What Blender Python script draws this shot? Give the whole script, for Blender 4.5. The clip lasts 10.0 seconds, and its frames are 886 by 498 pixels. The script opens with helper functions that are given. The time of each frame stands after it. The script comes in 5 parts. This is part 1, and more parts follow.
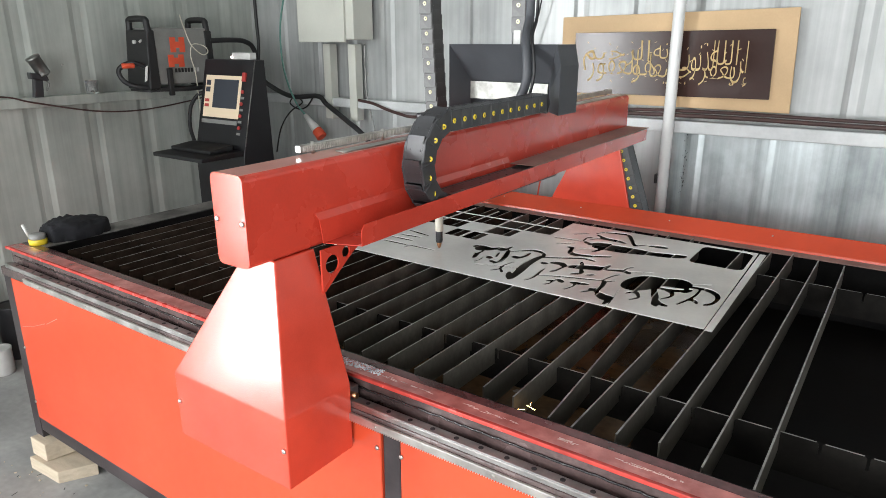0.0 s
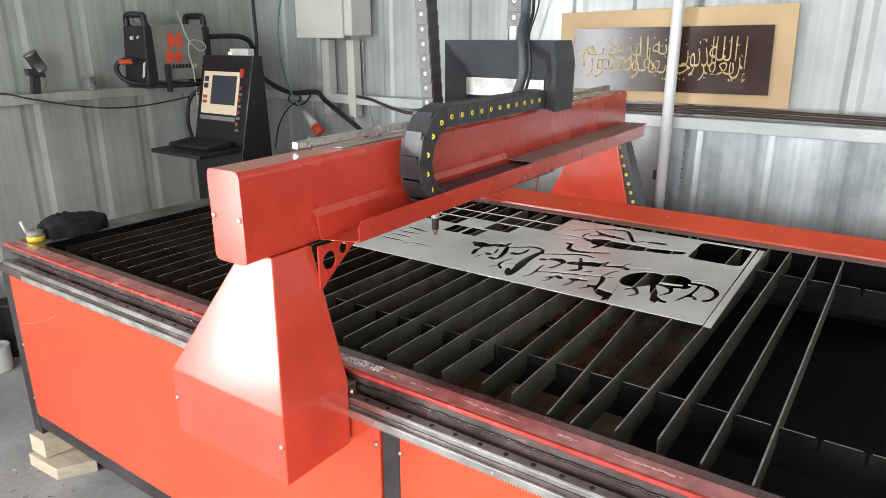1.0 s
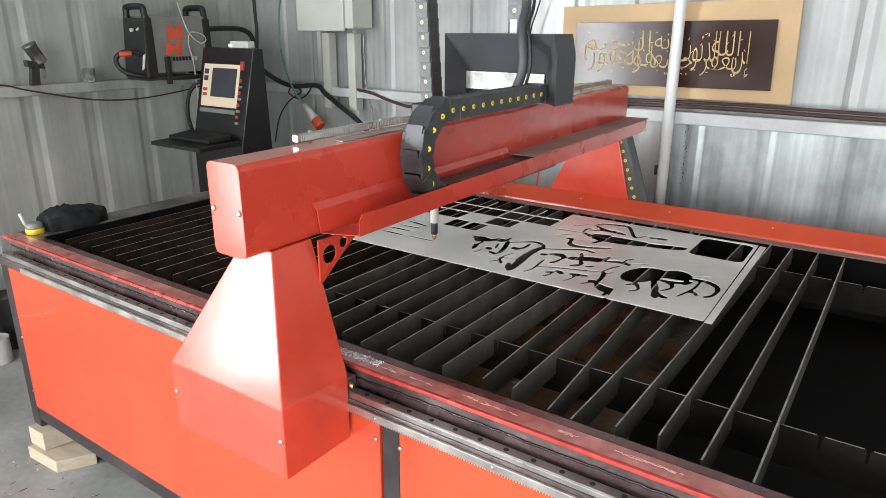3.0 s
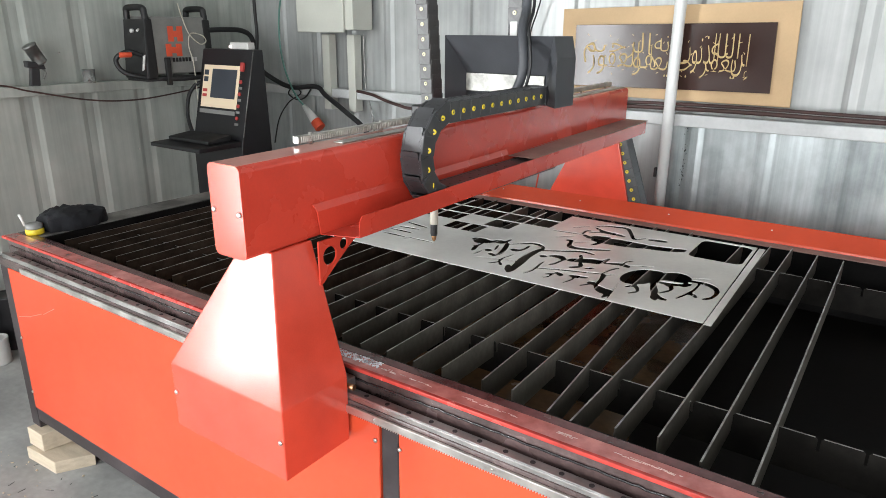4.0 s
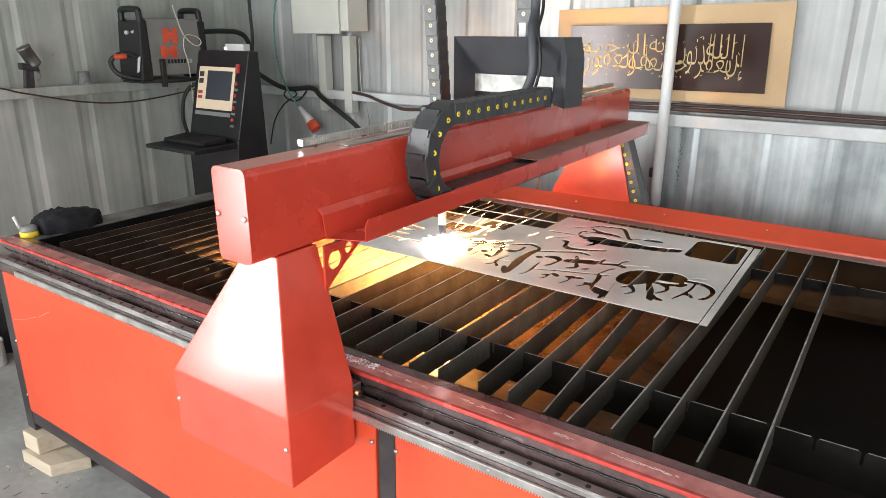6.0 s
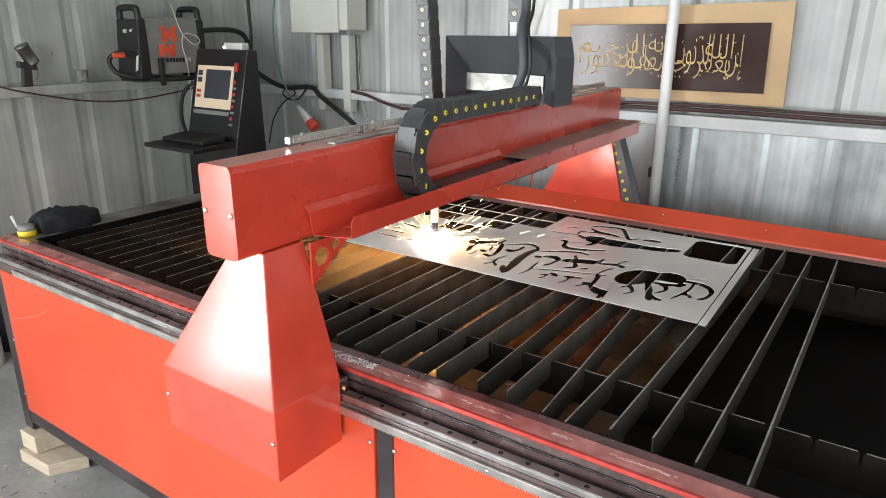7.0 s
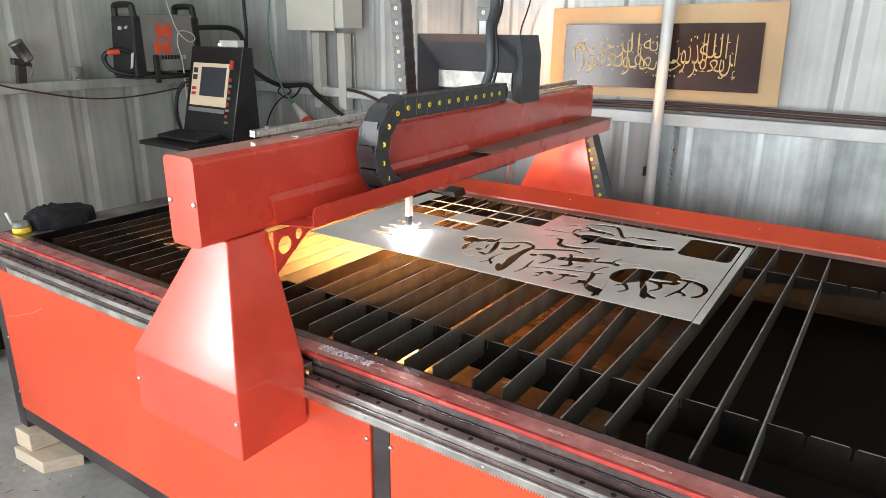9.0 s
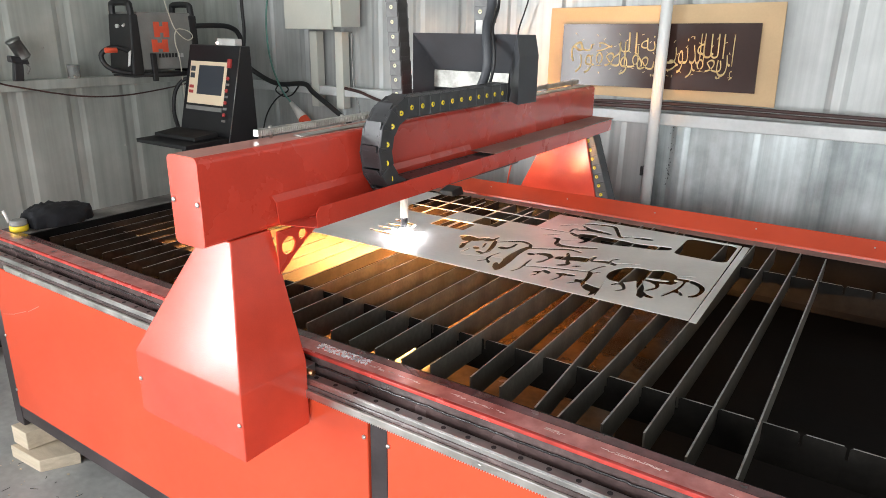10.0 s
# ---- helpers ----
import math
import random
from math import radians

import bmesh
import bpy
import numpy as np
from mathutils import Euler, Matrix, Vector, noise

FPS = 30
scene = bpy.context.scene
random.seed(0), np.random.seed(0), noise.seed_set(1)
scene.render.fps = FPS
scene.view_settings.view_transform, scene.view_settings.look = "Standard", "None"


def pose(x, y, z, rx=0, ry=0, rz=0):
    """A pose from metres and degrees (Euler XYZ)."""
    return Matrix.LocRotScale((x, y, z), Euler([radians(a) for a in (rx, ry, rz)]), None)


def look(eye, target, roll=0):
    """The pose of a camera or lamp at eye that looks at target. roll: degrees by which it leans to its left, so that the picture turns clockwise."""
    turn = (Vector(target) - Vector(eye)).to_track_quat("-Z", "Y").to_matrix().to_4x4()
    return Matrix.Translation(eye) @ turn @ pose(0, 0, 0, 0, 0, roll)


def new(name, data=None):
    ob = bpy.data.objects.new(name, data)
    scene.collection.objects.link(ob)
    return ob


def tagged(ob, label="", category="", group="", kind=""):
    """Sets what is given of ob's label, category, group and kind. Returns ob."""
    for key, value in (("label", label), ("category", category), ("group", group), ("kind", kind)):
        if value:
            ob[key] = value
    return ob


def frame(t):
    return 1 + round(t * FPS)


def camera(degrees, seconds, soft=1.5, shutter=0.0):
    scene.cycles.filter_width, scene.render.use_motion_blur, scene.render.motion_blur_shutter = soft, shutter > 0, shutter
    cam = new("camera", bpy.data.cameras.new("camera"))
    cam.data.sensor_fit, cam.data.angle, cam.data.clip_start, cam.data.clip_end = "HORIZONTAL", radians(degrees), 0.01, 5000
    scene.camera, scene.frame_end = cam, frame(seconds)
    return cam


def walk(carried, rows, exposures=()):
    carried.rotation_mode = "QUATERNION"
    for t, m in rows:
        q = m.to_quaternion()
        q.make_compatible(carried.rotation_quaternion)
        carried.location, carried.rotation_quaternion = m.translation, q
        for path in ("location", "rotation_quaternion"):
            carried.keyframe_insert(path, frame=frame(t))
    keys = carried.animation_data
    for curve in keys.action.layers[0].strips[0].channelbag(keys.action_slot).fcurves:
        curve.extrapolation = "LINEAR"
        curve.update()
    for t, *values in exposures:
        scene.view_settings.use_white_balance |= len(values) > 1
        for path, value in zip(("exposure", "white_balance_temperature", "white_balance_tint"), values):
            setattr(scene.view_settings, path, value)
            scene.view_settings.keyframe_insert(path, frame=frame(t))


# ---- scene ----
cam = camera(66.73, 10.0, 0.5)
walk(cam, [
    (0, look((0.7910, -1.0029, 1.6660), (-0.3040, 0.5603, 1.0682), 0.010)),
    (0.5, look((0.7914, -1.0015, 1.6653), (-0.3014, 0.5609, 1.0614), 0.011)),
    (1, look((0.7894, -1.0015, 1.6657), (-0.3004, 0.5612, 1.0574), -0.016)),
    (1.5, look((0.7913, -1.0009, 1.6650), (-0.2969, 0.5621, 1.0546), -0.165)),
    (2, look((0.7889, -0.9963, 1.6642), (-0.2963, 0.5651, 1.0443), -0.182)),
    (2.5, look((0.7845, -0.9961, 1.6635), (-0.3026, 0.5621, 1.0387), 0.094)),
    (4, look((0.7829, -0.9991, 1.6647), (-0.3021, 0.5623, 1.0445), 0.435)),
    (4.5, look((0.7839, -0.9985, 1.6652), (-0.3025, 0.5619, 1.0451), 0.308)),
    (5, look((0.7836, -0.9973, 1.6650), (-0.2982, 0.5682, 1.0496), 0.287)),
    (5.5, look((0.7844, -0.9980, 1.6648), (-0.2950, 0.5691, 1.0490), 0.262)),
    (7, look((0.7821, -0.9952, 1.6655), (-0.2914, 0.5744, 1.0458), 0.435)),
    (7.5, look((0.7824, -0.9985, 1.6663), (-0.2936, 0.5702, 1.0486), 0.510)),
    (8, look((0.7834, -1.0005, 1.6645), (-0.2898, 0.5708, 1.0488), 0.634)),
    (8.5, look((0.7828, -1.0024, 1.6659), (-0.2850, 0.5712, 1.0466), 0.675)),
    (9, look((0.7829, -1.0034, 1.6654), (-0.2767, 0.5742, 1.0420), 0.701)),
    (9.5, look((0.7844, -1.0071, 1.6675), (-0.2699, 0.5727, 1.0409), 0.864)),
    (10, look((0.7838, -1.0073, 1.6665), (-0.2681, 0.5743, 1.0406), 0.917)),
], [(0, 0.06), (1, 0.12), (2, 0.13), (4, 0.10), (5, 0.0), (5.5, 0.02), (7, -0.08), (8.5, -0.10), (10, -0.07)])

# ---- light ----
XW, YB, ZC = -3.24, 2.37, 3.3
world = bpy.data.worlds.new("sky")
scene.world = world
world.use_nodes = True
wn = world.node_tree.nodes
sky = wn.new("ShaderNodeTexSky")
sky.sky_type, sky.sun_disc = "NISHITA", False
sky.sun_elevation, sky.sun_rotation = radians(58), radians(72)
wn["Background"].inputs["Strength"].default_value = 0.12
world.node_tree.links.new(sky.outputs[0], wn["Background"].inputs[0])


def area(name, m, sx, sy, watts, color):
    d = bpy.data.lights.new(name, "AREA")
    d.shape, d.size, d.size_y, d.energy, d.color = "RECTANGLE", sx, sy, watts, color
    o = new(name, d)
    o.matrix_world = m
    return o


sun_data = bpy.data.lights.new("sun", "SUN")
sun_data.energy, sun_data.angle, sun_data.color = 3.0, radians(0.5), (1.0, 0.95, 0.88)
sun = new("sun", sun_data)
sun.matrix_world = look((-3, -3, 8), (-7.5, -4.5, 0))
# daylight standing in the open workshop door of the west wall
area("door_daylight", look((XW + 0.03, -3.53, 1.45), (0.0, -3.53, 1.45)), 1.66, 2.75, 420, (0.96, 0.98, 1.0))
# and in the wide gate of the south wall
area("gate_daylight", look((2.0, -4.50, 1.45), (2.0, 0, 1.45)), 3.8, 2.75, 290, (0.98, 0.99, 1.0))


# ---- materials ----
def material(name, color, rough=0.5, metal=0.0, vary=0.12, scale=6.0, fine=90.0, bump=0.15, rvary=0.12, second=None, coat=0.0, spec=0.5, per_piece=0.0, stretch=None):
    m = bpy.data.materials.new(name)
    m.use_nodes = True
    n, l = m.node_tree.nodes, m.node_tree.links
    b = n["Principled BSDF"]
    tc = n.new("ShaderNodeTexCoord")
    src = tc.outputs["Object"]
    if stretch:
        mp = n.new("ShaderNodeMapping")
        mp.inputs["Scale"].default_value = stretch
        l.new(src, mp.inputs[0])
        src = mp.outputs[0]
    big, small = n.new("ShaderNodeTexNoise"), n.new("ShaderNodeTexNoise")
    big.inputs["Scale"].default_value, small.inputs["Scale"].default_value = scale, fine
    big.inputs["Detail"].default_value, small.inputs["Detail"].default_value = 5, 3
    l.new(src, big.inputs[0])
    l.new(src, small.inputs[0])
    ramp = n.new("ShaderNodeValToRGB")
    lo = second if second else [c * (1 - vary * 1.6) for c in color]
    ramp.color_ramp.elements[0].color = (*lo, 1)
    ramp.color_ramp.elements[1].color = (*[min(1, c * (1 + vary)) for c in color], 1)
    ramp.color_ramp.elements[0].position, ramp.color_ramp.elements[1].position = 0.33, 0.68
    l.new(big.outputs[0], ramp.inputs[0])
    mix = n.new("ShaderNodeMix")
    mix.data_type, mix.blend_type = "RGBA", "OVERLAY"
    mix.inputs[0].default_value = min(0.5, vary)
    l.new(ramp.outputs[0], mix.inputs[6])
    l.new(small.outputs[0], mix.inputs[7])
    out = mix.outputs[2]
    if per_piece:
        oi, hs, mr = n.new("ShaderNodeObjectInfo"), n.new("ShaderNodeHueSaturation"), n.new("ShaderNodeMapRange")
        mr.inputs["To Min"].default_value, mr.inputs["To Max"].default_value = 1 - per_piece, 1 + per_piece
        l.new(oi.outputs["Random"], mr.inputs[0])
        l.new(mr.outputs[0], hs.inputs["Value"])
        l.new(out, hs.inputs["Color"])
        out = hs.outputs[0]
    l.new(out, b.inputs["Base Color"])
    rr = n.new("ShaderNodeMapRange")
    rr.inputs["To Min"].default_value, rr.inputs["To Max"].default_value = max(0.02, rough - rvary), min(1, rough + rvary)
    l.new(big.outputs[0], rr.inputs[0])
    l.new(rr.outputs[0], b.inputs["Roughness"])
    b.inputs["Metallic"].default_value = metal
    b.inputs["Specular IOR Level"].default_value = spec
    b.inputs["Coat Weight"].default_value = coat
    b.inputs["Coat Roughness"].default_value = 0.08
    if bump:
        bp = n.new("ShaderNodeBump")
        bp.inputs["Strength"].default_value, bp.inputs["Distance"].default_value = bump, 0.002
        l.new(small.outputs[0], bp.inputs["Height"])
        l.new(bp.outputs[0], b.inputs["Normal"])
        if coat:
            l.new(bp.outputs[0], b.inputs["Coat Normal"])
    return m


def glow(name, color, strength):
    m = bpy.data.materials.new(name)
    m.use_nodes = True
    b = m.node_tree.nodes["Principled BSDF"]
    b.inputs["Base Color"].default_value = (*color, 1)
    b.inputs["Emission Color"].default_value = (*color, 1)
    b.inputs["Emission Strength"].default_value = strength
    return m


def streaky(name, dark, light, rough, metal, stain=0.82):
    """Steel sheet with fine and broad vertical streaks, stains and a faint spangle."""
    m = material(name, light, rough, metal, 0.15, 3.0, 30, 0.05)
    n, l = m.node_tree.nodes, m.node_tree.links
    tc = [q for q in n if q.type == "TEX_COORD"][0]
    values = []
    for sc, z in ((38.0, 0.012), (7.0, 0.10), (2.4, 0.9)):
        mp, nz = n.new("ShaderNodeMapping"), n.new("ShaderNodeTexNoise")
        mp.inputs["Scale"].default_value = (sc, sc, sc * z)
        nz.inputs["Scale"].default_value, nz.inputs["Detail"].default_value = 1.0, 4
        l.new(tc.outputs["Object"], mp.inputs[0])
        l.new(mp.outputs[0], nz.inputs[0])
        values.append(nz.outputs[0])
    add, add2 = n.new("ShaderNodeMath"), n.new("ShaderNodeMath")
    add.operation = add2.operation = "ADD"
    l.new(values[0], add.inputs[0])
    l.new(values[1], add.inputs[1])
    l.new(add.outputs[0], add2.inputs[0])
    l.new(values[2], add2.inputs[1])
    rp = n.new("ShaderNodeValToRGB")
    rp.color_ramp.elements[0].color, rp.color_ramp.elements[1].color = (*dark, 1), (*light, 1)
    rp.color_ramp.elements[0].position, rp.color_ramp.elements[1].position = 0.36, 0.60
    third = n.new("ShaderNodeMath")
    third.operation = "MULTIPLY"
    third.inputs[1].default_value = 1 / 3
    l.new(add2.outputs[0], third.inputs[0])
    l.new(third.outputs[0], rp.inputs[0])
    # broad cloudy stains and small scuffs over the streaks
    mp, nz, sr, mx = n.new("ShaderNodeMapping"), n.new("ShaderNodeTexNoise"), n.new("ShaderNodeMapRange"), n.new("ShaderNodeMix")
    mp.inputs["Scale"].default_value = (2.6, 2.6, 1.9)
    nz.inputs["Scale"].default_value, nz.inputs["Detail"].default_value, nz.inputs["Roughness"].default_value = 1.0, 7, 0.62
    sr.inputs["From Min"].default_value, sr.inputs["From Max"].default_value = 0.36, 0.62
    sr.inputs["To Min"].default_value, sr.inputs["To Max"].default_value = stain, 1.06
    mx.data_type, mx.blend_type = "RGBA", "MULTIPLY"
    mx.inputs[0].default_value = 1.0
    l.new(tc.outputs["Object"], mp.inputs[0])
    l.new(mp.outputs[0], nz.inputs[0])
    l.new(nz.outputs[0], sr.inputs[0])
    l.new(rp.outputs[0], mx.inputs[6])
    l.new(sr.outputs[0], mx.inputs[7])
    l.new(mx.outputs[2], n["Principled BSDF"].inputs["Base Color"])
    return m


RED = material("red_paint", (0.57, 0.053, 0.030), 0.27, 0, 0.08, 5, 160, 0.06, 0.08, coat=0.60)
RED_HAMMER = material("hammered_red_paint", (0.60, 0.062, 0.034), 0.24, 0, 0.08, 8, 330, 0.11, 0.08, coat=0.75, spec=0.25)
# beam top: dust, and the wall's pale reflection put into the colour
RED_DUST_SHEEN = material("dusty_red_sheen", (0.50, 0.23, 0.19), 0.36, 0, 0.15, 7, 120, 0.1, second=(0.44, 0.12, 0.09), coat=0.5)
RED_FLAT = material("red_panel", (0.58, 0.070, 0.029), 0.24, 0, 0.06, 2.5, 30, 0.03, 0.06, spec=0.4)
RIM_DARK = material("dark_maroon_rim", (0.10, 0.035, 0.036), 0.22, 0, 0.3, 9, 60, 0.25, 0.10, coat=0.3)
DUSTY = material("dusty_red", (0.29, 0.170, 0.142), 0.62, 0, 0.18, 6, 120, 0.15)
SUPPORT = material("dark_support_steel", (0.014, 0.0125, 0.011), 0.7, 0.0, 0.35, 9, 70, 0.2, spec=0.10)
RIM_RED = material("worn_red_rim", (0.45, 0.150, 0.132), 0.22, 0, 0.2, 18, 60, 0.2, 0.10, second=(0.33, 0.085, 0.076), coat=0.8)
FLAKE = material("flaking_paint", (0.56, 0.33, 0.30), 0.3, 0, 0.15, 40, 200, 0.3)
BLACK = material("black_paint", (0.022, 0.021, 0.023), 0.38, 0, 0.3, 7, 120, 0.1)
CONSOLE = material("console_black", (0.007, 0.007, 0.009), 0.42, 0, 0.3, 7, 160, 0.12)
FRAME = material("dark_frame", (0.035, 0.028, 0.030), 0.36, 0, 0.3, 6, 90, 0.12)
RAIL = material("guide_steel", (0.46, 0.45, 0.44), 0.36, 1.0, 0.15, 12, 90, 0.05)
RACK = material("rack_steel", (0.62, 0.60, 0.57), 0.36, 1.0, 0.15, 14, 120, 0.08)
RIM_LIP = material("red_lip", (0.44, 0.048, 0.038), 0.25, 0, 0.25, 14, 60, 0.3, 0.1)
RED_SCUFF = material("scuffed_red", (0.62, 0.13, 0.08), 0.4, 0, 0.15, 30, 120, 0.2)
BEAM_DARK = material("dark_brown_paint", (0.075, 0.050, 0.048), 0.24, 0, 0.3, 10, 80, 0.3, 0.1, coat=0.5)
GLOSS = material("glossy_black_sealer", (0.012, 0.011, 0.012), 0.16, 0, 0.3, 12, 110, 1.0, 0.08, coat=0.6)
SPATTER = material("bright_spatter", (0.82, 0.82, 0.88), 0.28, 0.8, 0.15, 40, 200, 0.3)
SLAT = material("slat_steel", (0.105, 0.096, 0.082), 0.50, 0.25, 0.35, 9, 70, 0.2, per_piece=0.3, spec=0.4, second=(0.070, 0.062, 0.050))
# pan colour carries the deep shade below the slats
PAN = material("shaded_pan_steel", (0.004, 0.003, 0.0025), 0.60, 0.0, 0.4, 4, 40, 0.15, spec=0.08)
SLAG = material("rusty_slag", (0.078, 0.041, 0.017), 0.24, 0, 0.35, 7, 60, 0.08, 0.08, second=(0.042, 0.022, 0.009), spec=0.5)
SLAT_BROWN = material("dark_brown_slat_steel", (0.034, 0.024, 0.017), 0.62, 0.1, 0.35, 14, 80, 0.3, per_piece=0.3, spec=0.2, second=(0.020, 0.013, 0.009))
DUSTY_RIM = material("dusty_black_rim", (0.15, 0.142, 0.132), 0.6, 0, 0.3, 9, 90, 0.2, second=(0.04, 0.037, 0.034))
# inner walls of the pit: near black, shade put into the colour
PIT_SHADE = material("pit_shade", (0.006, 0.0055, 0.0055), 0.7, 0, 0.35, 8, 80, 0.15, spec=0.10)
WORN = material("worn_edge_steel", (0.36, 0.35, 0.33), 0.42, 0.7, 0.3, 20, 90, 0.1)
SHEET = material("sheet_steel", (0.74, 0.73, 0.70), 0.40, 0.40, 0.12, 3, 60, 0.03, 0.08)
# paler than the sheet: the highlight on cut walls is in the colour
CUT_EDGE = material("lit_cut_edge", (0.86, 0.85, 0.82), 0.34, 0.3, 0.12, 40, 160, 0.2)
GALV = streaky("galvanised_wall", (0.31, 0.325, 0.32), (0.48, 0.495, 0.49), 0.42, 0.25)
GALV_LOW = streaky("galvanised_lower", (0.31, 0.355, 0.36), (0.64, 0.70, 0.71), 0.36, 0.35, 0.55)
GALV_L = streaky("galvanised_wall_aged", (0.34, 0.365, 0.335), (0.51, 0.54, 0.50), 0.46, 0.28)
GIRT = material("painted_girt", (0.58, 0.60, 0.60), 0.45, 0.1, 0.12, 4, 60, 0.06)
CONC = material("concrete_floor", (0.30, 0.30, 0.29), 0.62, 0, 0.22, 2.2, 35, 0.25)
ROOF = material("roof_sheet", (0.50, 0.51, 0.50), 0.5, 0.3, 0.1, 2, 20, 0.05)
PIPE = material("white_pipe", (0.72, 0.73, 0.72), 0.38, 0, 0.06, 5, 60, 0.04)
CARD = material("cardboard", (0.60, 0.42, 0.24), 0.75, 0, 0.06, 5, 120, 0.06)
DARKSIGN = material("brown_board", (0.045, 0.024, 0.020), 0.15, 0.0, 0.10, 3, 80, 0.02, 0.05, spec=0.30)
GOLD = material("gold_letters", (0.68, 0.51, 0.25), 0.50, 0.15, 0.08, 8, 80, 0.03)
CHAIN_GREY = material("grey_chain_plastic", (0.13, 0.13, 0.13), 0.5, 0, 0.2, 14, 120, 0.08)
CREAM = material("cream_plastic", (0.74, 0.70, 0.48), 0.45, 0, 0.06, 20, 100, 0.03)
CHAIN = material("chain_plastic", (0.040, 0.041, 0.044), 0.36, 0, 0.2, 14, 120, 0.08)
YELLOW = material("yellow_plastic", (0.72, 0.55, 0.03), 0.4, 0, 0.06, 20, 100, 0.03)
GREYBOX = material("charcoal_paint", (0.060, 0.064, 0.072), 0.55, 0, 0.12, 6, 200, 0.2)
FOIL = material("crinkled_foil", (0.36, 0.36, 0.33), 0.45, 0.4, 0.3, 18, 70, 1.0)
CABINET = material("grey_enamel", (0.58, 0.59, 0.53), 0.42, 0, 0.05, 3, 90, 0.04)
WOOD = material("rough_pine", (0.48, 0.40, 0.30), 0.8, 0, 0.10, 5, 70, 0.3, stretch=(1, 5, 9))
CLOTH = material("black_cloth", (0.006, 0.0065, 0.009), 0.95, 0, 0.3, 12, 140, 0.4)
RUBBER = material("black_rubber", (0.012, 0.012, 0.013), 0.50, 0, 0.2, 12, 90, 0.08)
GREYPLAST = material("grey_plastic", (0.20, 0.20, 0.19), 0.5, 0, 0.1, 8, 140, 0.06)
ORANGE = material("orange_red_plastic", (0.66, 0.085, 0.035), 0.42, 0, 0.08, 10, 80, 0.03)
WHITEP = material("white_plastic", (0.55, 0.55, 0.53), 0.4, 0, 0.06, 9, 80, 0.03)
ROPE = material("pale_cord", (0.60, 0.57, 0.48), 0.85, 0, 0.12, 40, 300, 0.3)
BROWNCABLE = material("brown_cable", (0.06, 0.028, 0.024), 0.5, 0, 0.2, 12, 90, 0.06)
TEAL = material("teal_cord", (0.10, 0.24, 0.20), 0.6, 0, 0.1, 12, 90, 0.05)
GREYMETAL = material("tarnished_metal", (0.24, 0.24, 0.23), 0.35, 0.8, 0.2, 14, 90, 0.08)
CERAMIC = material("torch_shield", (0.62, 0.58, 0.50), 0.4, 0, 0.08, 20, 90, 0.04)
COPPER = material("nozzle_copper", (0.50, 0.27, 0.14), 0.32, 1.0, 0.1, 20, 90, 0.04)
CLEAR = material("clear_plastic", (0.9, 0.93, 0.92), 0.12, 0, 0.02, 5, 60, 0.0, 0.05)
CLEAR.node_tree.nodes["Principled BSDF"].inputs["Transmission Weight"].default_value = 0.9
SCREEN_C = glow("screen_cream", (0.56, 0.46, 0.33), 0.36)
SCREEN_D = glow("screen_dark", (0.03, 0.035, 0.045), 0.20)
LED_RED = glow("red_button_glow", (0.34, 0.04, 0.035), 0.22)
LED_W = glow("pilot_lamp", (1.0, 0.85, 0.8), 3.0)
ARC = glow("plasma_white", (0.94, 0.93, 1.0), 105.0)
SPARK = glow("hot_spark", (1.0, 0.62, 0.25), 18.0)
JET = glow("molten_jet", (1.0, 0.45, 0.12), 4100.0)


# ---- mesh helpers ----
def part(name, bm, mat, parent=None, label=""):
    me = bpy.data.meshes.new(name)
    bm.to_mesh(me)
    bm.free()
    me.materials.append(mat)
    ob = new(name, me)
    if parent:
        ob.parent = parent
    return tagged(ob, label)


def thing(name, label, category, group="", kind="", at=(0, 0, 0)):
    ob = new(name)
    ob.location = at
    return tagged(ob, label, category, group, kind)


def box(x0, x1, y0, y1, z0, z1, bevel=0.0, seg=2, bm=None):
    b = bmesh.new()
    bmesh.ops.create_cube(b, size=1)
    for q in b.verts:
        q.co = Vector(((x0 + x1) / 2 + q.co.x * (x1 - x0), (y0 + y1) / 2 + q.co.y * (y1 - y0), (z0 + z1) / 2 + q.co.z * (z1 - z0)))
    if bevel:
        bmesh.ops.bevel(b, geom=b.edges[:], offset=bevel, segments=seg, affect="EDGES", profile=0.5)
    return join(bm, b) if bm else b


def join(bm, other):
    me = bpy.data.meshes.new("tmp")
    other.to_mesh(me)
    other.free()
    bm.from_mesh(me)
    bpy.data.meshes.remove(me)
    return bm


def hull(points, bevel=0.0):
    """A closed block from eight corners: four below, four above, each counter-clockwise."""
    b = bmesh.new()
    q = [b.verts.new(p) for p in points]
    for f in ((3, 2, 1, 0), (4, 5, 6, 7), (0, 1, 5, 4), (1, 2, 6, 5), (2, 3, 7, 6), (3, 0, 4, 7)):
        b.faces.new([q[i] for i in f])
    if bevel:
        bmesh.ops.bevel(b, geom=b.edges[:], offset=bevel, segments=2, affect="EDGES", profile=0.5)
    return b


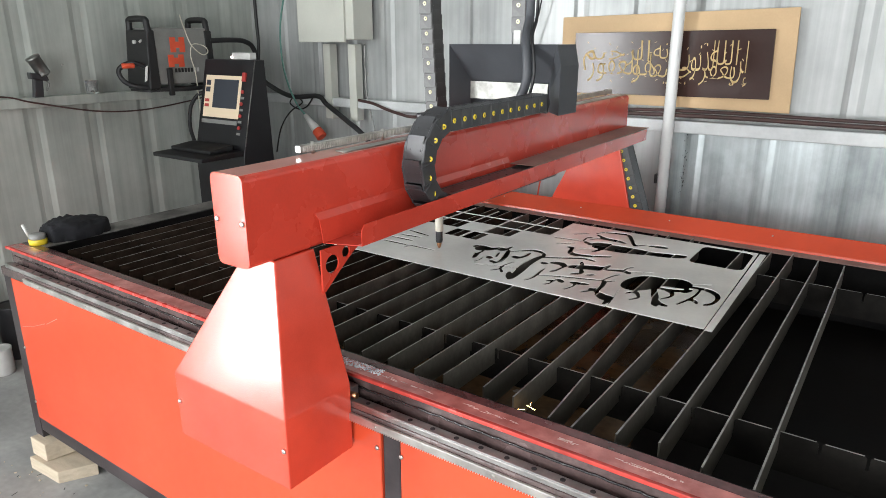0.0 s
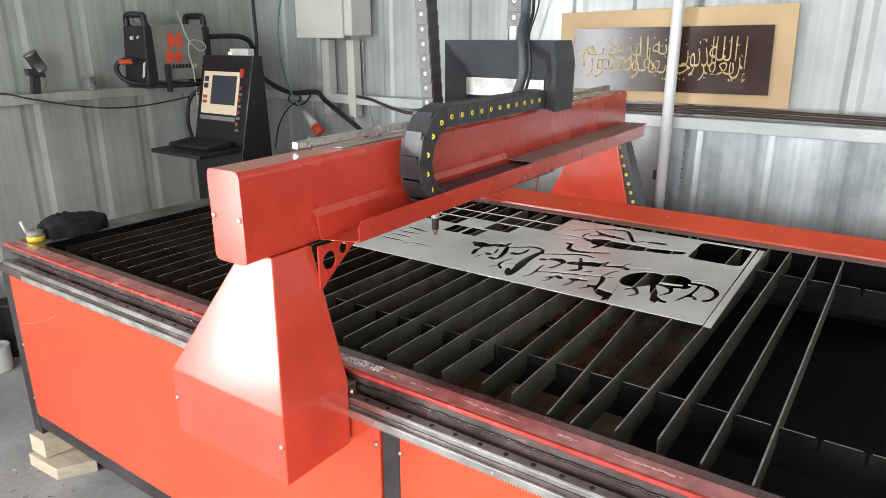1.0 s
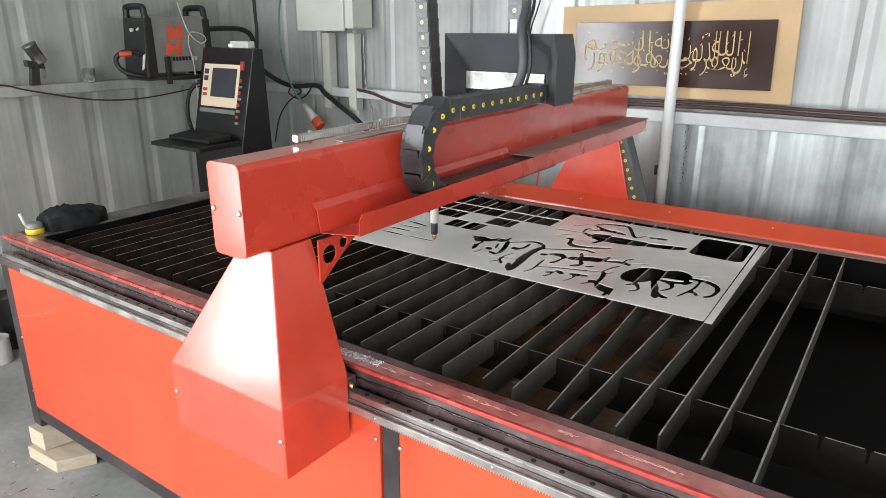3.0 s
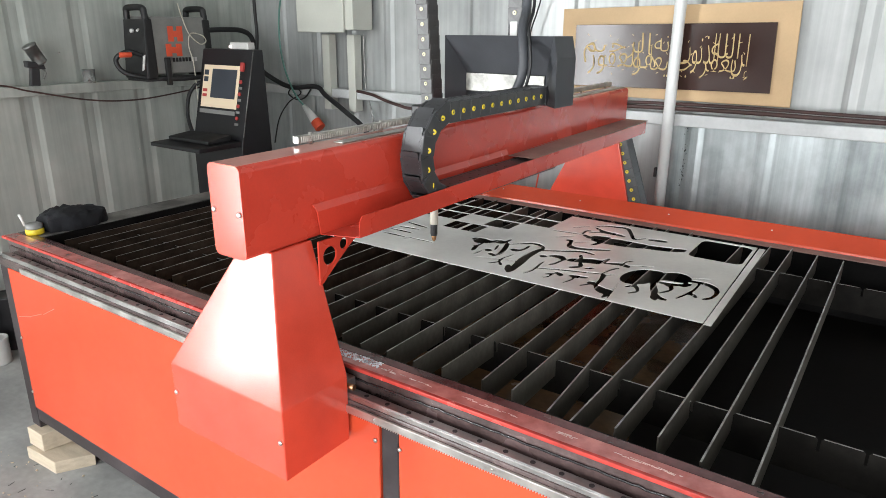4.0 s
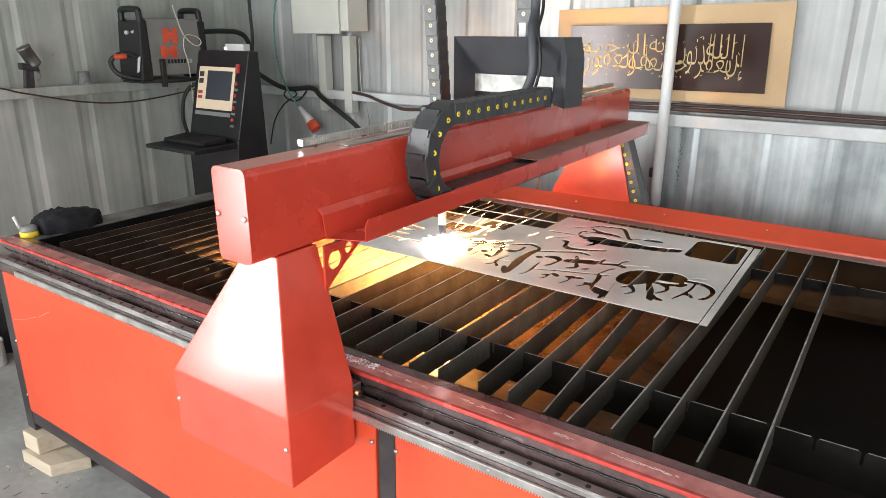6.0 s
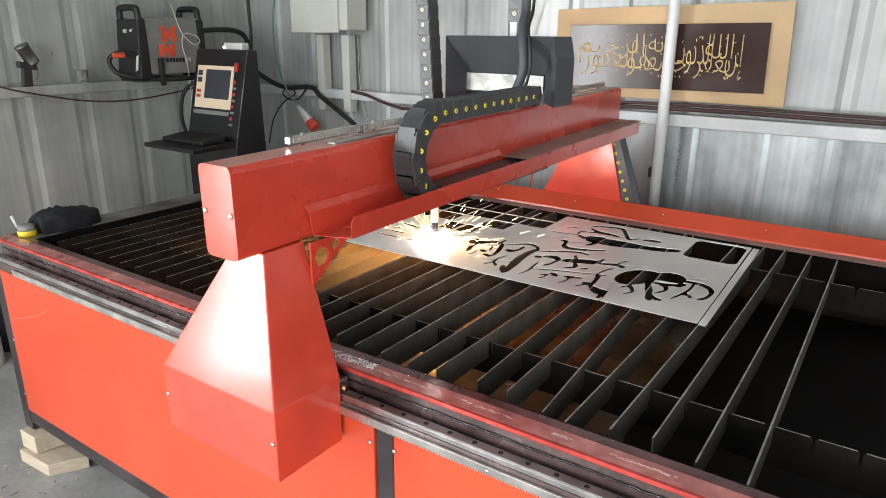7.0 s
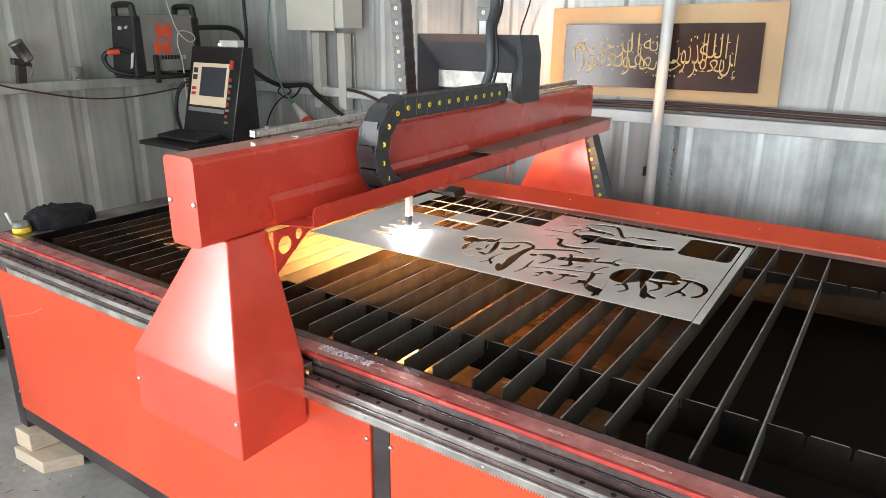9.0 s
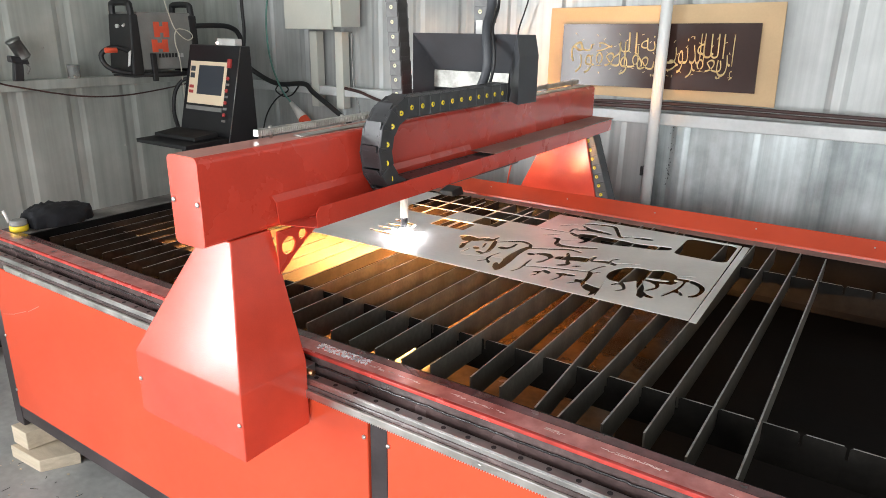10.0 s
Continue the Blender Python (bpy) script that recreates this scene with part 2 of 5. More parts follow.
def prism(outline, axis, a, b_, bevel=0.0):
    """An outline (u, v) pushed along axis from a to b_. x: (y, z); y: (x, z); z: (x, y)."""
    b = bmesh.new()
    put = {"x": lambda u, w, d: (d, u, w), "y": lambda u, w, d: (u, d, w), "z": lambda u, w, d: (u, w, d)}[axis]
    f = b.faces.new([b.verts.new(put(u, w, a)) for u, w in outline])
    r = bmesh.ops.extrude_face_region(b, geom=[f])
    for e in r["geom"]:
        if isinstance(e, bmesh.types.BMVert):
            e.co["xyz".index(axis)] = b_
    bmesh.ops.recalc_face_normals(b, faces=b.faces[:])
    if bevel:
        bmesh.ops.bevel(b, geom=b.edges[:], offset=bevel, segments=1, affect="EDGES", profile=0.5)
    return b


def rod(p, q, r, r2=None, n=16, bevel=0.0):
    p, q = Vector(p), Vector(q)
    b = bmesh.new()
    bmesh.ops.create_cone(b, cap_ends=True, segments=n, radius1=r, radius2=r if r2 is None else r2, depth=(q - p).length)
    if bevel:
        bmesh.ops.bevel(b, geom=[e for e in b.edges if abs(e.verts[0].co.z - e.verts[1].co.z) < 1e-6], offset=bevel, segments=2, affect="EDGES", profile=0.5)
    b.transform(Matrix.Translation((p + q) / 2) @ (q - p).to_track_quat("Z", "Y").to_matrix().to_4x4())
    for f in b.faces:
        f.smooth = len(f.verts) == 4
    return b


def lathe(profile, n=24):
    """Round body from (radius, height) pairs."""
    b = bmesh.new()
    rings = [[b.verts.new((r * math.cos(2 * math.pi * i / n), r * math.sin(2 * math.pi * i / n), z)) for i in range(n)] for r, z in profile]
    for a, c in zip(rings, rings[1:]):
        for i in range(n):
            b.faces.new((a[i], a[(i + 1) % n], c[(i + 1) % n], c[i])).smooth = True
    b.faces.new(rings[0][::-1])
    b.faces.new(rings[-1])
    return b


def tube(points, r, n=8, steps=8):
    """A bent cable through the points."""
    pts = [Vector(p) for p in points]
    line = []
    for i in range(len(pts) - 1):
        a, p, q, c = pts[max(i - 1, 0)], pts[i], pts[i + 1], pts[min(i + 2, len(pts) - 1)]
        for k in range(steps):
            t = k / steps
            line.append(0.5 * (2 * p + (q - a) * t + (2 * a - 5 * p + 4 * q - c) * t * t + (3 * p - a - 3 * q + c) * t ** 3))
    line.append(pts[-1])
    b = bmesh.new()
    rings, side = [], None
    for i, p in enumerate(line):
        d = (line[min(i + 1, len(line) - 1)] - line[max(i - 1, 0)]).normalized()
        if side is None:
            side = d.orthogonal().normalized()
        side = (side - d * side.dot(d)).normalized()
        up = d.cross(side)
        rings.append([b.verts.new(p + r * (side * math.cos(2 * math.pi * k / n) + up * math.sin(2 * math.pi * k / n))) for k in range(n)])
    for a, c in zip(rings, rings[1:]):
        for k in range(n):
            b.faces.new((a[k], a[(k + 1) % n], c[(k + 1) % n], c[k])).smooth = True
    b.faces.new(rings[0][::-1])
    b.faces.new(rings[-1])
    return b


def screw_mesh():
    b = lathe([(0.0058, 0.0), (0.0058, 0.0016), (0.0043, 0.0036), (0.0016, 0.0039)], 10)
    me = bpy.data.meshes.new("screw")
    b.to_mesh(me)
    b.free()
    me.materials.append(RACK)
    return me


SCREW = screw_mesh()


def screw(parent, x, y, z, rx=90, rz=0, ry=0, name="screw"):
    ob = new(name, SCREW)
    ob.matrix_basis = pose(x, y, z, rx, ry, rz)
    ob.parent = parent
    return ob


# ---- the hall ----


def corrugated(length, first, pitch, rib=0.022, w0=0.085, w1=0.034):
    """Ribbed sheet along u, with its ribs towards +d: outline (u, d), closed behind."""
    out = [(0.0, 0.0)]
    u = first
    while u + w0 < length:
        out += [(u, 0.0), (u + (w0 - w1) / 2, rib), (u + (w0 + w1) / 2, rib), (u + w0, 0.0)]
        u += pitch
    out += [(length, 0.0), (length, -0.05), (0.0, -0.05)]
    return out


def build_hall():
    floor = part("floor", box(-3.5, 4.2, -4.6, 2.6, -0.12, 0.0), CONC)
    tagged(floor, "smooth grey worn concrete workshop floor", "floor", kind="structure")
    b = prism([(XW + u, YB - d) for u, d in corrugated(3.05, 0.28, 0.315, 0.007)], "z", 0, 1.262)
    w = part("wall_north_west", b, GALV)
    tagged(w, "pale ribbed steel sheet of the lower wall", "wall", kind="structure")
    b = prism([(-0.19 + u, YB - d) for u, d in corrugated(4.35, 0.065, 0.315, 0.007)], "z", 0, 1.262)
    w = part("wall_north", b, GALV_LOW)
    tagged(w, "streaked dull galvanised ribbed sheet of the lower wall", "wall", kind="structure")
    b = prism([(XW + u, YB - d) for u, d in corrugated(7.4, 0.28, 0.315, 0.009)], "z", 1.264, ZC)
    w = part("wall_north_upper", b, GALV)
    tagged(w, "pale ribbed steel sheet of the upper wall", "wall", kind="structure")
    # the west wall stops at the door: ribbed sheet, a pier beyond it and a lintel
    b = prism([(XW + d, -2.69 + u) for u, d in corrugated(5.06, 0.077, 0.335, -0.009, 0.105, 0.045)], "z", 0, ZC)
    box(XW - 0.05, XW, -4.53, -4.37, 0, ZC, bm=b)
    box(XW - 0.05, XW, -4.37, -2.691, 2.86, ZC, bm=b)
    w = part("wall_west", b, GALV_L)
    tagged(w, "dull grey ribbed steel sheet wall with a doorway", "wall", kind="structure")
    w = part("wall_east", box(4.16, 4.22, -4.53, 2.37, 0, ZC), GALV)
    tagged(w, "plain grey steel sheet wall", "wall", kind="structure")
    b = box(XW, 0.08, -4.59, -4.53, 0, ZC)
    box(3.92, 4.16, -4.59, -4.53, 0, ZC, bm=b)
    box(0.08, 3.92, -4.59, -4.53, 2.86, ZC, bm=b)
    w = part("wall_south", b, GALV)
    tagged(w, "grey steel sheet wall with a wide gate", "wall", kind="structure")
    c = part("ceiling", box(-3.4, 4.3, -4.7, 2.5, ZC, ZC + 0.06), ROOF)
    tagged(c, "pale steel sheet roof", "ceiling", kind="structure")
    g = part("ground", box(-120, 60, -80, 80, -0.24, -0.121), CONC)
    tagged(g, "pale grey concrete yard outside the door", "ground", kind="structure")
    # horizontal wall rails
    t = part("trim_north", box(XW + 0.06, 4.15, YB - 0.085, YB - 0.029, 1.236, 1.293, 0.004), GIRT)
    tagged(t, "pale painted steel rail along the wall", "wall rail", kind="structure")
    t = part("trim_west", box(XW + 0.029, XW + 0.085, -2.68, YB - 0.09, 1.305, 1.36, 0.004), GALV_L)
    tagged(t, "grey steel rail along the wall", "wall rail", kind="structure")


build_hall()

# ---- cutting table ----
ZR, ZS = 0.924, 0.899
XL, XR = -1.90, 2.3


# scuffs on the front panel: x, z, half length, slope
SCUFFS = ((-1.80, 0.640, 0.05, -14), (-1.71, 0.668, 0.055, -20), (-1.60, 0.71, 0.05, -26))


def build_table():
    tb = thing("cutting_table", "red and black plasma cutting table with steel slats, on wooden blocks", "cutting table")
    # front sheet panels and posts
    for x0, x1 in ((-1.868, -0.084), (-0.028, 1.75)):
        part("front_panel", box(x0, x1, 0.0, 0.012, 0.232, 0.818, 0.002, 1), RED_FLAT, tb, "glossy red sheet panel")
    for x0, x1 in ((-1.935, -1.872), (-0.081, -0.031), (1.753, 1.803)):
        part("post", box(x0, x1, 0.004, 0.06, 0.135, 0.835, 0.004), FRAME, tb)
    part("bottom_beam", box(-1.93, XR, 0.006, 0.066, 0.168, 0.229, 0.004), FRAME, tb)
    part("end_panel", box(-1.915, -1.905, 0.07, 1.86, 0.232, 0.87), RED_FLAT, tb, "glossy red sheet panel")
    part("back_panel", box(-1.86, XR, 1.90, 1.91, 0.232, 0.87), RED_FLAT, tb, "glossy red sheet panel")
    for y in (1.86,):
        part("post", box(-1.935, -1.872, y, y + 0.06, 0.135, 0.835, 0.004), FRAME, tb)
    part("foot_bar", box(-1.935, -1.88, 0.07, 1.85, 0.135, 0.19, 0.004), FRAME, tb)
    for x, z in ((-1.863, 0.537), (-1.863, 0.305), (-0.094, 0.775), (-0.024, 0.778), (-0.094, 0.40), (-0.024, 0.40)):
        screw(tb, x, -0.0005, z, 90)
    for x, z, ln, q in SCUFFS:
        sc = part("scuff", hull([(u, w, h) for w in (0.0, 0.0006) for u, h in ((-ln, -0.001), (ln, -0.002), (ln, 0.001), (-ln, 0.001))]), RED_SCUFF, tb, "pale scuff on the red panel")
        sc.matrix_basis = pose(x, -0.0006, z, 0, q, 0)
    # rail tube along the front, with guide, rack and lip
    part("side_beam", box(-1.905, XR, -0.012, 0.055, 0.828, 0.862, 0.004), BEAM_DARK, tb, "dark brown painted side beam")
    part("riser", box(-1.90, XR, 0.032, 0.055, 0.8625, 0.914, 0.002), BEAM_DARK, tb)
    lump = random.Random(8)
    part("weld_bead", tube([(-1.88 + 0.012 * i, 0.0305 + lump.gauss(0, 0.0005), 0.893 + lump.gauss(0, 0.0007)) for i in range(342)], 0.0028, 6, 2), GLOSS, tb, "glossy black sealed seam")
    guide = part("linear_guide", prism([(-0.009, 0.8625), (0.015, 0.8625), (0.015, 0.8715), (0.0135, 0.873), (0.015, 0.8745), (0.015, 0.877), (0.0138, 0.878), (-0.0078, 0.878), (-0.009, 0.877), (-0.009, 0.8745), (-0.0075, 0.873), (-0.009, 0.8715)], "x", -1.87, XR), RAIL, tb, "bright steel linear guide rail")
    hole = rod((0, 0, 0), (0, 0, 0.0012), 0.0055, n=12)
    me = bpy.data.meshes.new("bolt_hole")
    hole.to_mesh(me)
    hole.free()
    me.materials.append(BLACK)
    for k in range(-30, 37):
        o = new("bolt_hole", me)
        o.location = (0.06 * k, 0.003, 0.8776)
        o.parent = guide
    rack = prism([(-0.020, 0.834), (-0.0125, 0.834), (-0.0125, 0.852), (-0.020, 0.852)], "x", -1.72, XR, 0.001)
    for k in range(0, 640):
        x = -1.71 + 0.0063 * k
        if x < XR - 0.02:
            rack = join(rack, prism([(x, 0.8345), (x + 0.0035, 0.8345), (x + 0.0027, 0.8315), (x + 0.0008, 0.8315)], "y", -0.020, -0.0125))
    rk = part("gear_rack", rack, RACK, tb, "pale steel gear rack")
    for k in range(12):
        screw(rk, -1.60 + 0.16 * k * 1.9, -0.0203, 0.8435, 90).scale = (0.6, 0.6, 0.6)
    # rims
    part("front_rim", box(-1.93, XR, 0.0355, 0.080, 0.9145, ZR, 0.002), RIM_RED, tb, "worn glossy red rim")
    part("front_rim", box(-1.93, XR, 0.0805, 0.108, 0.9145, ZR - 0.001, 0.002), RIM_DARK, tb, "glossy dark maroon rim")
    part("rim_lip", box(-1.93, XR, 0.0255, 0.035, 0.9150, ZR + 0.0003, 0.0015, 2), RIM_LIP, tb, "bright red lip")
    # inner walls and pan below are coloured as dark as their shade
    part("inner_wall", box(-1.80, XR, 0.108, 0.116, 0.52, ZR - 0.004, 0.002, 1), PIT_SHADE, tb)
    part("back_rim", hull([(-1.93, 1.81, 0.868), (XR, 1.81, 0.868), (XR, 1.90, 0.868), (-1.93, 1.90, 0.868), (-1.93, 1.815, 0.886), (XR, 1.815, 0.886), (XR, 1.895, 0.936), (-1.93, 1.895, 0.936)], 0.002), RED_FLAT, tb, "red rim sheet")
    part("back_flange", box(-1.80, XR - 0.012, 1.757, 1.8135, 0.8725, 0.8765, 0.001, 1), DUSTY, tb, "dusty faded red flange under the rim")
    part("back_inner_wall", box(-1.80, XR, 1.785, 1.805, 0.52, 0.872, 0.002, 1), PIT_SHADE, tb)
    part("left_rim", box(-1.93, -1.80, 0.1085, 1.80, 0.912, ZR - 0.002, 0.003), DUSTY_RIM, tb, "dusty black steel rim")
    part("left_inner_wall", box(-1.80, -1.79, 0.117, 1.784, 0.52, ZR - 0.004, 0.002, 1), PIT_SHADE, tb)
    part("water_pan", box(-1.79, XR, 0.117, 1.784, 0.50, 0.64), PAN, tb, "steel pan below the slats, coloured near black for its shade")
    # closed end beyond the view
    part("right_rim", box(XR + 0.0005, XR + 0.10, 0.03, 1.895, 0.905, ZR - 0.002, 0.003), BLACK, tb, "black steel rim")
    part("right_inner_wall", box(XR - 0.010, XR - 0.001, 0.117, 1.784, 0.641, 0.904, 0.002, 1), PIT_SHADE, tb)
    part("end_panel", box(XR + 0.075, XR + 0.085, 0.07, 1.86, 0.232, 0.904), RED_FLAT, tb, "glossy red sheet panel")
    for y in (0.004, 1.86):
        part("post", box(XR + 0.02, XR + 0.08, y, y + 0.06, 0.135, 0.835, 0.004), FRAME, tb)
    part("front_panel", box(1.806, XR, 0.0, 0.012, 0.232, 0.826, 0.002, 1), RED_FLAT, tb, "glossy red sheet panel")
    for k in range(9):
        screw(tb, -1.25 + 0.41 * k, 1.86, 0.9142, 32).scale = (0.6, 0.6, 0.6)
    # cross supports with notches
    for y, h in ((0.415, 0.878), (1.455, 0.876)):
        out, x = [(-1.79, 0.785)], -1.8015
        out[0] = (x, 0.785)
        while x < 1.55:
            out += [(x, h - 0.03), (x + 0.003, h - 0.03), (x + 0.003, h - 0.005), (x + 0.008, h), (x + 0.0767, h), (x + 0.0817, h - 0.005), (x + 0.0817, h - 0.03)]
            x += 0.0847
        out += [(x, h - 0.03), (x, 0.785)]
        b = prism(out[::-1], "y", y - 0.002, y + 0.002)
        sp = part("cross_support", b, SUPPORT, tb, "dark notched support with a worn bright top edge")
        sp.data.materials.append(WORN)
        for f in sp.data.polygons:
            f.material_index = 1 if abs(f.normal.z) > 0.9 and f.center.z > h - 0.002 else 0
    # slats: shared mesh, ends chamfered
    meshes = []
    for deep, mat in ((0.065, SLAT), (0.042, SLAT_BROWN)):
        out = [(0.165, ZS), (1.680, ZS), (1.680, ZS - 0.025), (1.668, ZS - deep), (0.180, ZS - deep), (0.165, ZS - 0.030)]
        b = prism(out, "x", -0.002, 0.002)
        me = bpy.data.meshes.new("slat")
        b.to_mesh(me)
        b.free()
        me.materials.append(mat)
        me.materials.append(WORN)
        for f in me.polygons:
            f.material_index = 1 if abs(f.normal.z) > 0.9 and f.center.z > ZS - 0.01 else 0
        meshes.append(me)
    rng = random.Random(4)
    # x and y of the front top corner, and the turn: they were set in by hand, some askew
    places = [(0.662, 0.140, 0.0), (0.568, 0.162, -0.38), (0.477, 0.194, -0.5), (0.395, 0.176, -0.9), (0.309, 0.138, -0.7),
              (0.254, 0.153, 3.5), (0.151, 0.185, 0.9), (0.072, 0.186, 1.5), (-0.037, 0.181, -0.8)]
    places += [(x, 0.165 + rng.uniform(-0.004, 0.020), rng.uniform(-0.2, 0.2)) for x in (-0.112, -0.199, -0.280, -0.360)]
    places += [(-0.445 - 0.0828 * k, 0.165 + rng.uniform(-0.004, 0.020), rng.uniform(-0.2, 0.2)) for k in range(17)]
    for x, y, turn in places:
        # slats left of x = -0.62 take the darker brown, shallower mesh
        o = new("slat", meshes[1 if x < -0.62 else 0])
        o.matrix_basis = pose(x, y, ZS + rng.uniform(-0.0015, 0.0), 0, rng.uniform(-1.6, 1.6), turn) @ pose(0, -0.165, -ZS)
        o.parent = tb


build_table()

# wooden blocks under the table's corner
blk = part("wooden_block", hull([(-1.725, -0.031, 0), (-1.655, 0.092, 0), (-1.86, 0.10, 0), (-1.921, -0.043, 0), (-1.719, -0.031, 0.055), (-1.649, 0.092, 0.055), (-1.86, 0.10, 0.055), (-1.919, -0.043, 0.055)], 0.003), WOOD)
tagged(blk, "rough pale pine block on the concrete floor", "wooden block", "blocks under the table")
blk = part("wooden_block", hull([(-1.822, -0.020, 0.056), (-1.80, 0.085, 0.056), (-1.905, 0.095, 0.056), (-1.928, -0.024, 0.056), (-1.818, -0.020, 0.134), (-1.80, 0.085, 0.134), (-1.905, 0.095, 0.134), (-1.926, -0.024, 0.134)], 0.003), WOOD)
tagged(blk, "short pine block under the table's steel foot", "wooden block", "blocks under the table")

for x, y in ((-1.905, 1.89), (XR + 0.05, 0.03), (XR + 0.05, 1.89)):
    blk = part("wooden_block", box(x - 0.10, x + 0.10, y - 0.09, y + 0.09, 0, 0.1345, 0.003), WOOD)
    tagged(blk, "rough pine block under the table's steel foot", "wooden block", "blocks under the table")


def build_slag():
    """Rusty slag settled on the pan below the slats, thinning out towards its edges."""
    n, m = 96, 64
    b = bmesh.new()
    grid = []
    for i in range(n + 1):
        row = []
        for j in range(m + 1):
            x, y = -1.78 + 2.15 * i / n, 0.13 + 1.64 * j / m
            edge = max(0.0, min(1.0, (0.36 - x) / 0.12))
            h = -0.001 + 0.010 * edge + edge * 0.005 * noise.noise(Vector((x * 5, y * 5, 0))) + edge * 0.0025 * noise.noise(Vector((x * 19, y * 19, 2)))
            row.append(b.verts.new((x, y, 0.641 + h - 0.004)))
        grid.append(row)
    for i in range(n):
        for j in range(m):
            b.faces.new((grid[i][j], grid[i + 1][j], grid[i + 1][j + 1], grid[i][j + 1])).smooth = True
    o = part("slag_bed", b, SLAG)
    tagged(o, "rusty brown slag settled in the pan under the slats", "slag", kind="stuff")


build_slag()


def build_offcuts():
    """Steel scraps that fell between the slats."""
    for x, y, z, rx, ry, rz, a, b_ in ((0.335, 0.345, 0.690, 55, 8, 24, 0.035, 0.022), (0.19, 0.72, 0.652, 4, 3, 40, 0.05, 0.02), (0.02, 0.33, 0.656, 5, -4, -15, 0.06, 0.03)):
        o = part("steel_offcut", hull([(u, w, h) for h in (-0.0015, 0.0015) for u, w in ((-a, -b_), (a, -b_ * 0.6), (a * 0.8, b_), (-a * 0.7, b_ * 0.8))], 0.0004), WORN)
        o.matrix_basis = pose(x, y, z, rx, ry, rz)
        tagged(o, "small grey steel offcut lying in the slag of the pan", "offcut", "offcuts in the pan")


build_offcuts()

# ---- cut steel sheet ----
# pen strokes of the cut figures: half width, then points; the nib is broad across the plate
FIGURE_A = (
    (0.0088, -0.532, 1.103, -0.501, 1.107, -0.465, 1.097, -0.442, 1.122, -0.412, 1.125, -0.409, 1.163),
    (0.0125, -0.515, 1.097, -0.477, 1.088),
    (0.0073, -0.472, 1.057, -0.473, 1.022, -0.458, 0.983),
    (0.0024, -0.489, 1.028, -0.473, 1.031),
    (0.0074, -0.395, 1.120, -0.372, 1.060, -0.357, 0.998, -0.363, 0.971),
    (0.0046, -0.363, 0.971, -0.392, 0.982),
    (0.0036, -0.413, 1.082, -0.394, 1.029),
    (0.0060, -0.423, 1.016, -0.402, 1.006),
    (0.0036, -0.431, 0.994, -0.429, 0.964, -0.435, 0.944),
    (0.0049, -0.381, 1.122, -0.349, 1.152, -0.315, 1.177, -0.284, 1.173, -0.257, 1.150),
    (0.0072, -0.347, 1.070, -0.322, 1.071, -0.311, 1.103, -0.314, 1.135),
)
FIGURE_B = (
    (0.0144, -0.259, 1.124, -0.264, 1.080, -0.262, 1.012, -0.249, 0.940, -0.239, 0.870),
    (0.0067, -0.273, 0.908, -0.244, 0.860),
    (0.0018, -0.418, 0.917, -0.318, 0.950, -0.260, 0.968),
    (0.0045, -0.336, 0.893, -0.318, 0.920, -0.324, 0.961, -0.313, 1.014),
    (0.0034, -0.310, 0.918, -0.292, 0.895),
    (0.0048, -0.248, 1.124, -0.181, 1.163, -0.125, 1.195, -0.078, 1.188),
    (0.0058, -0.228, 1.067, -0.207, 1.066),
    (0.0070, -0.200, 1.086, -0.166, 1.094, -0.140, 1.075),
    (0.0058, -0.140, 1.075, -0.145, 1.049, -0.150, 1.016, -0.160, 1.002),
    (0.0104, -0.124, 1.087, -0.097, 1.098, -0.062, 1.115, -0.025, 1.126, -0.017, 1.162),
    (0.0057, -0.081, 1.072, -0.065, 1.041, -0.091, 1.016),
)
FIGURE_C = (
    (0.0045, -0.044, 1.035, -0.021, 1.051),
    (0.0047, -0.114, 1.155, -0.094, 1.115),
    (0.0058, -0.009, 1.123, 0.039, 1.143, 0.072, 1.131),
    (0.0045, 0.048, 1.100, 0.035, 1.077, 0.022, 1.026),
    (0.0033, -0.180, 0.939, -0.105, 0.971, -0.034, 0.994, 0.024, 1.015),
    (0.0043, -0.190, 0.871, -0.180, 0.911, -0.188, 0.990, -0.189, 1.011),
    (0.0043, -0.120, 0.874, -0.108, 0.896, -0.108, 0.942),
    (0.0043, -0.128, 0.908, -0.108, 0.922),
    (0.0055, -0.102, 0.939, -0.078, 0.923),
    (0.0042, -0.047, 0.869, -0.036, 0.908, -0.041, 0.949),
    (0.0054, -0.056, 0.939, -0.033, 0.942, -0.002, 0.951),
    (0.0066, 0.028, 1.011, 0.039, 0.979, 0.047, 0.904),
    (0.0033, 0.058, 1.032, 0.033, 1.008),
)
FIGURE_D = (
    (0.0042, 0.008, 0.876, 0.029, 0.910, 0.032, 0.931),
    (0.0053, 0.017, 0.920, 0.039, 0.910),
    (0.0094, 0.056, 0.892, 0.081, 0.875, 0.104, 0.868, 0.104, 0.834),
    (0.0046, 0.043, 1.160, 0.048, 1.185, 0.059, 1.200),
    (0.0023, 0.067, 1.148, 0.138, 1.184),
)
FIGURE_E = (
    (0.0040, -0.287, 1.468, -0.237, 1.523),
    (0.0033, -0.334, 1.384, -0.219, 1.398),
    (0.0052, -0.217, 1.409, -0.222, 1.454, -0.207, 1.464),
)
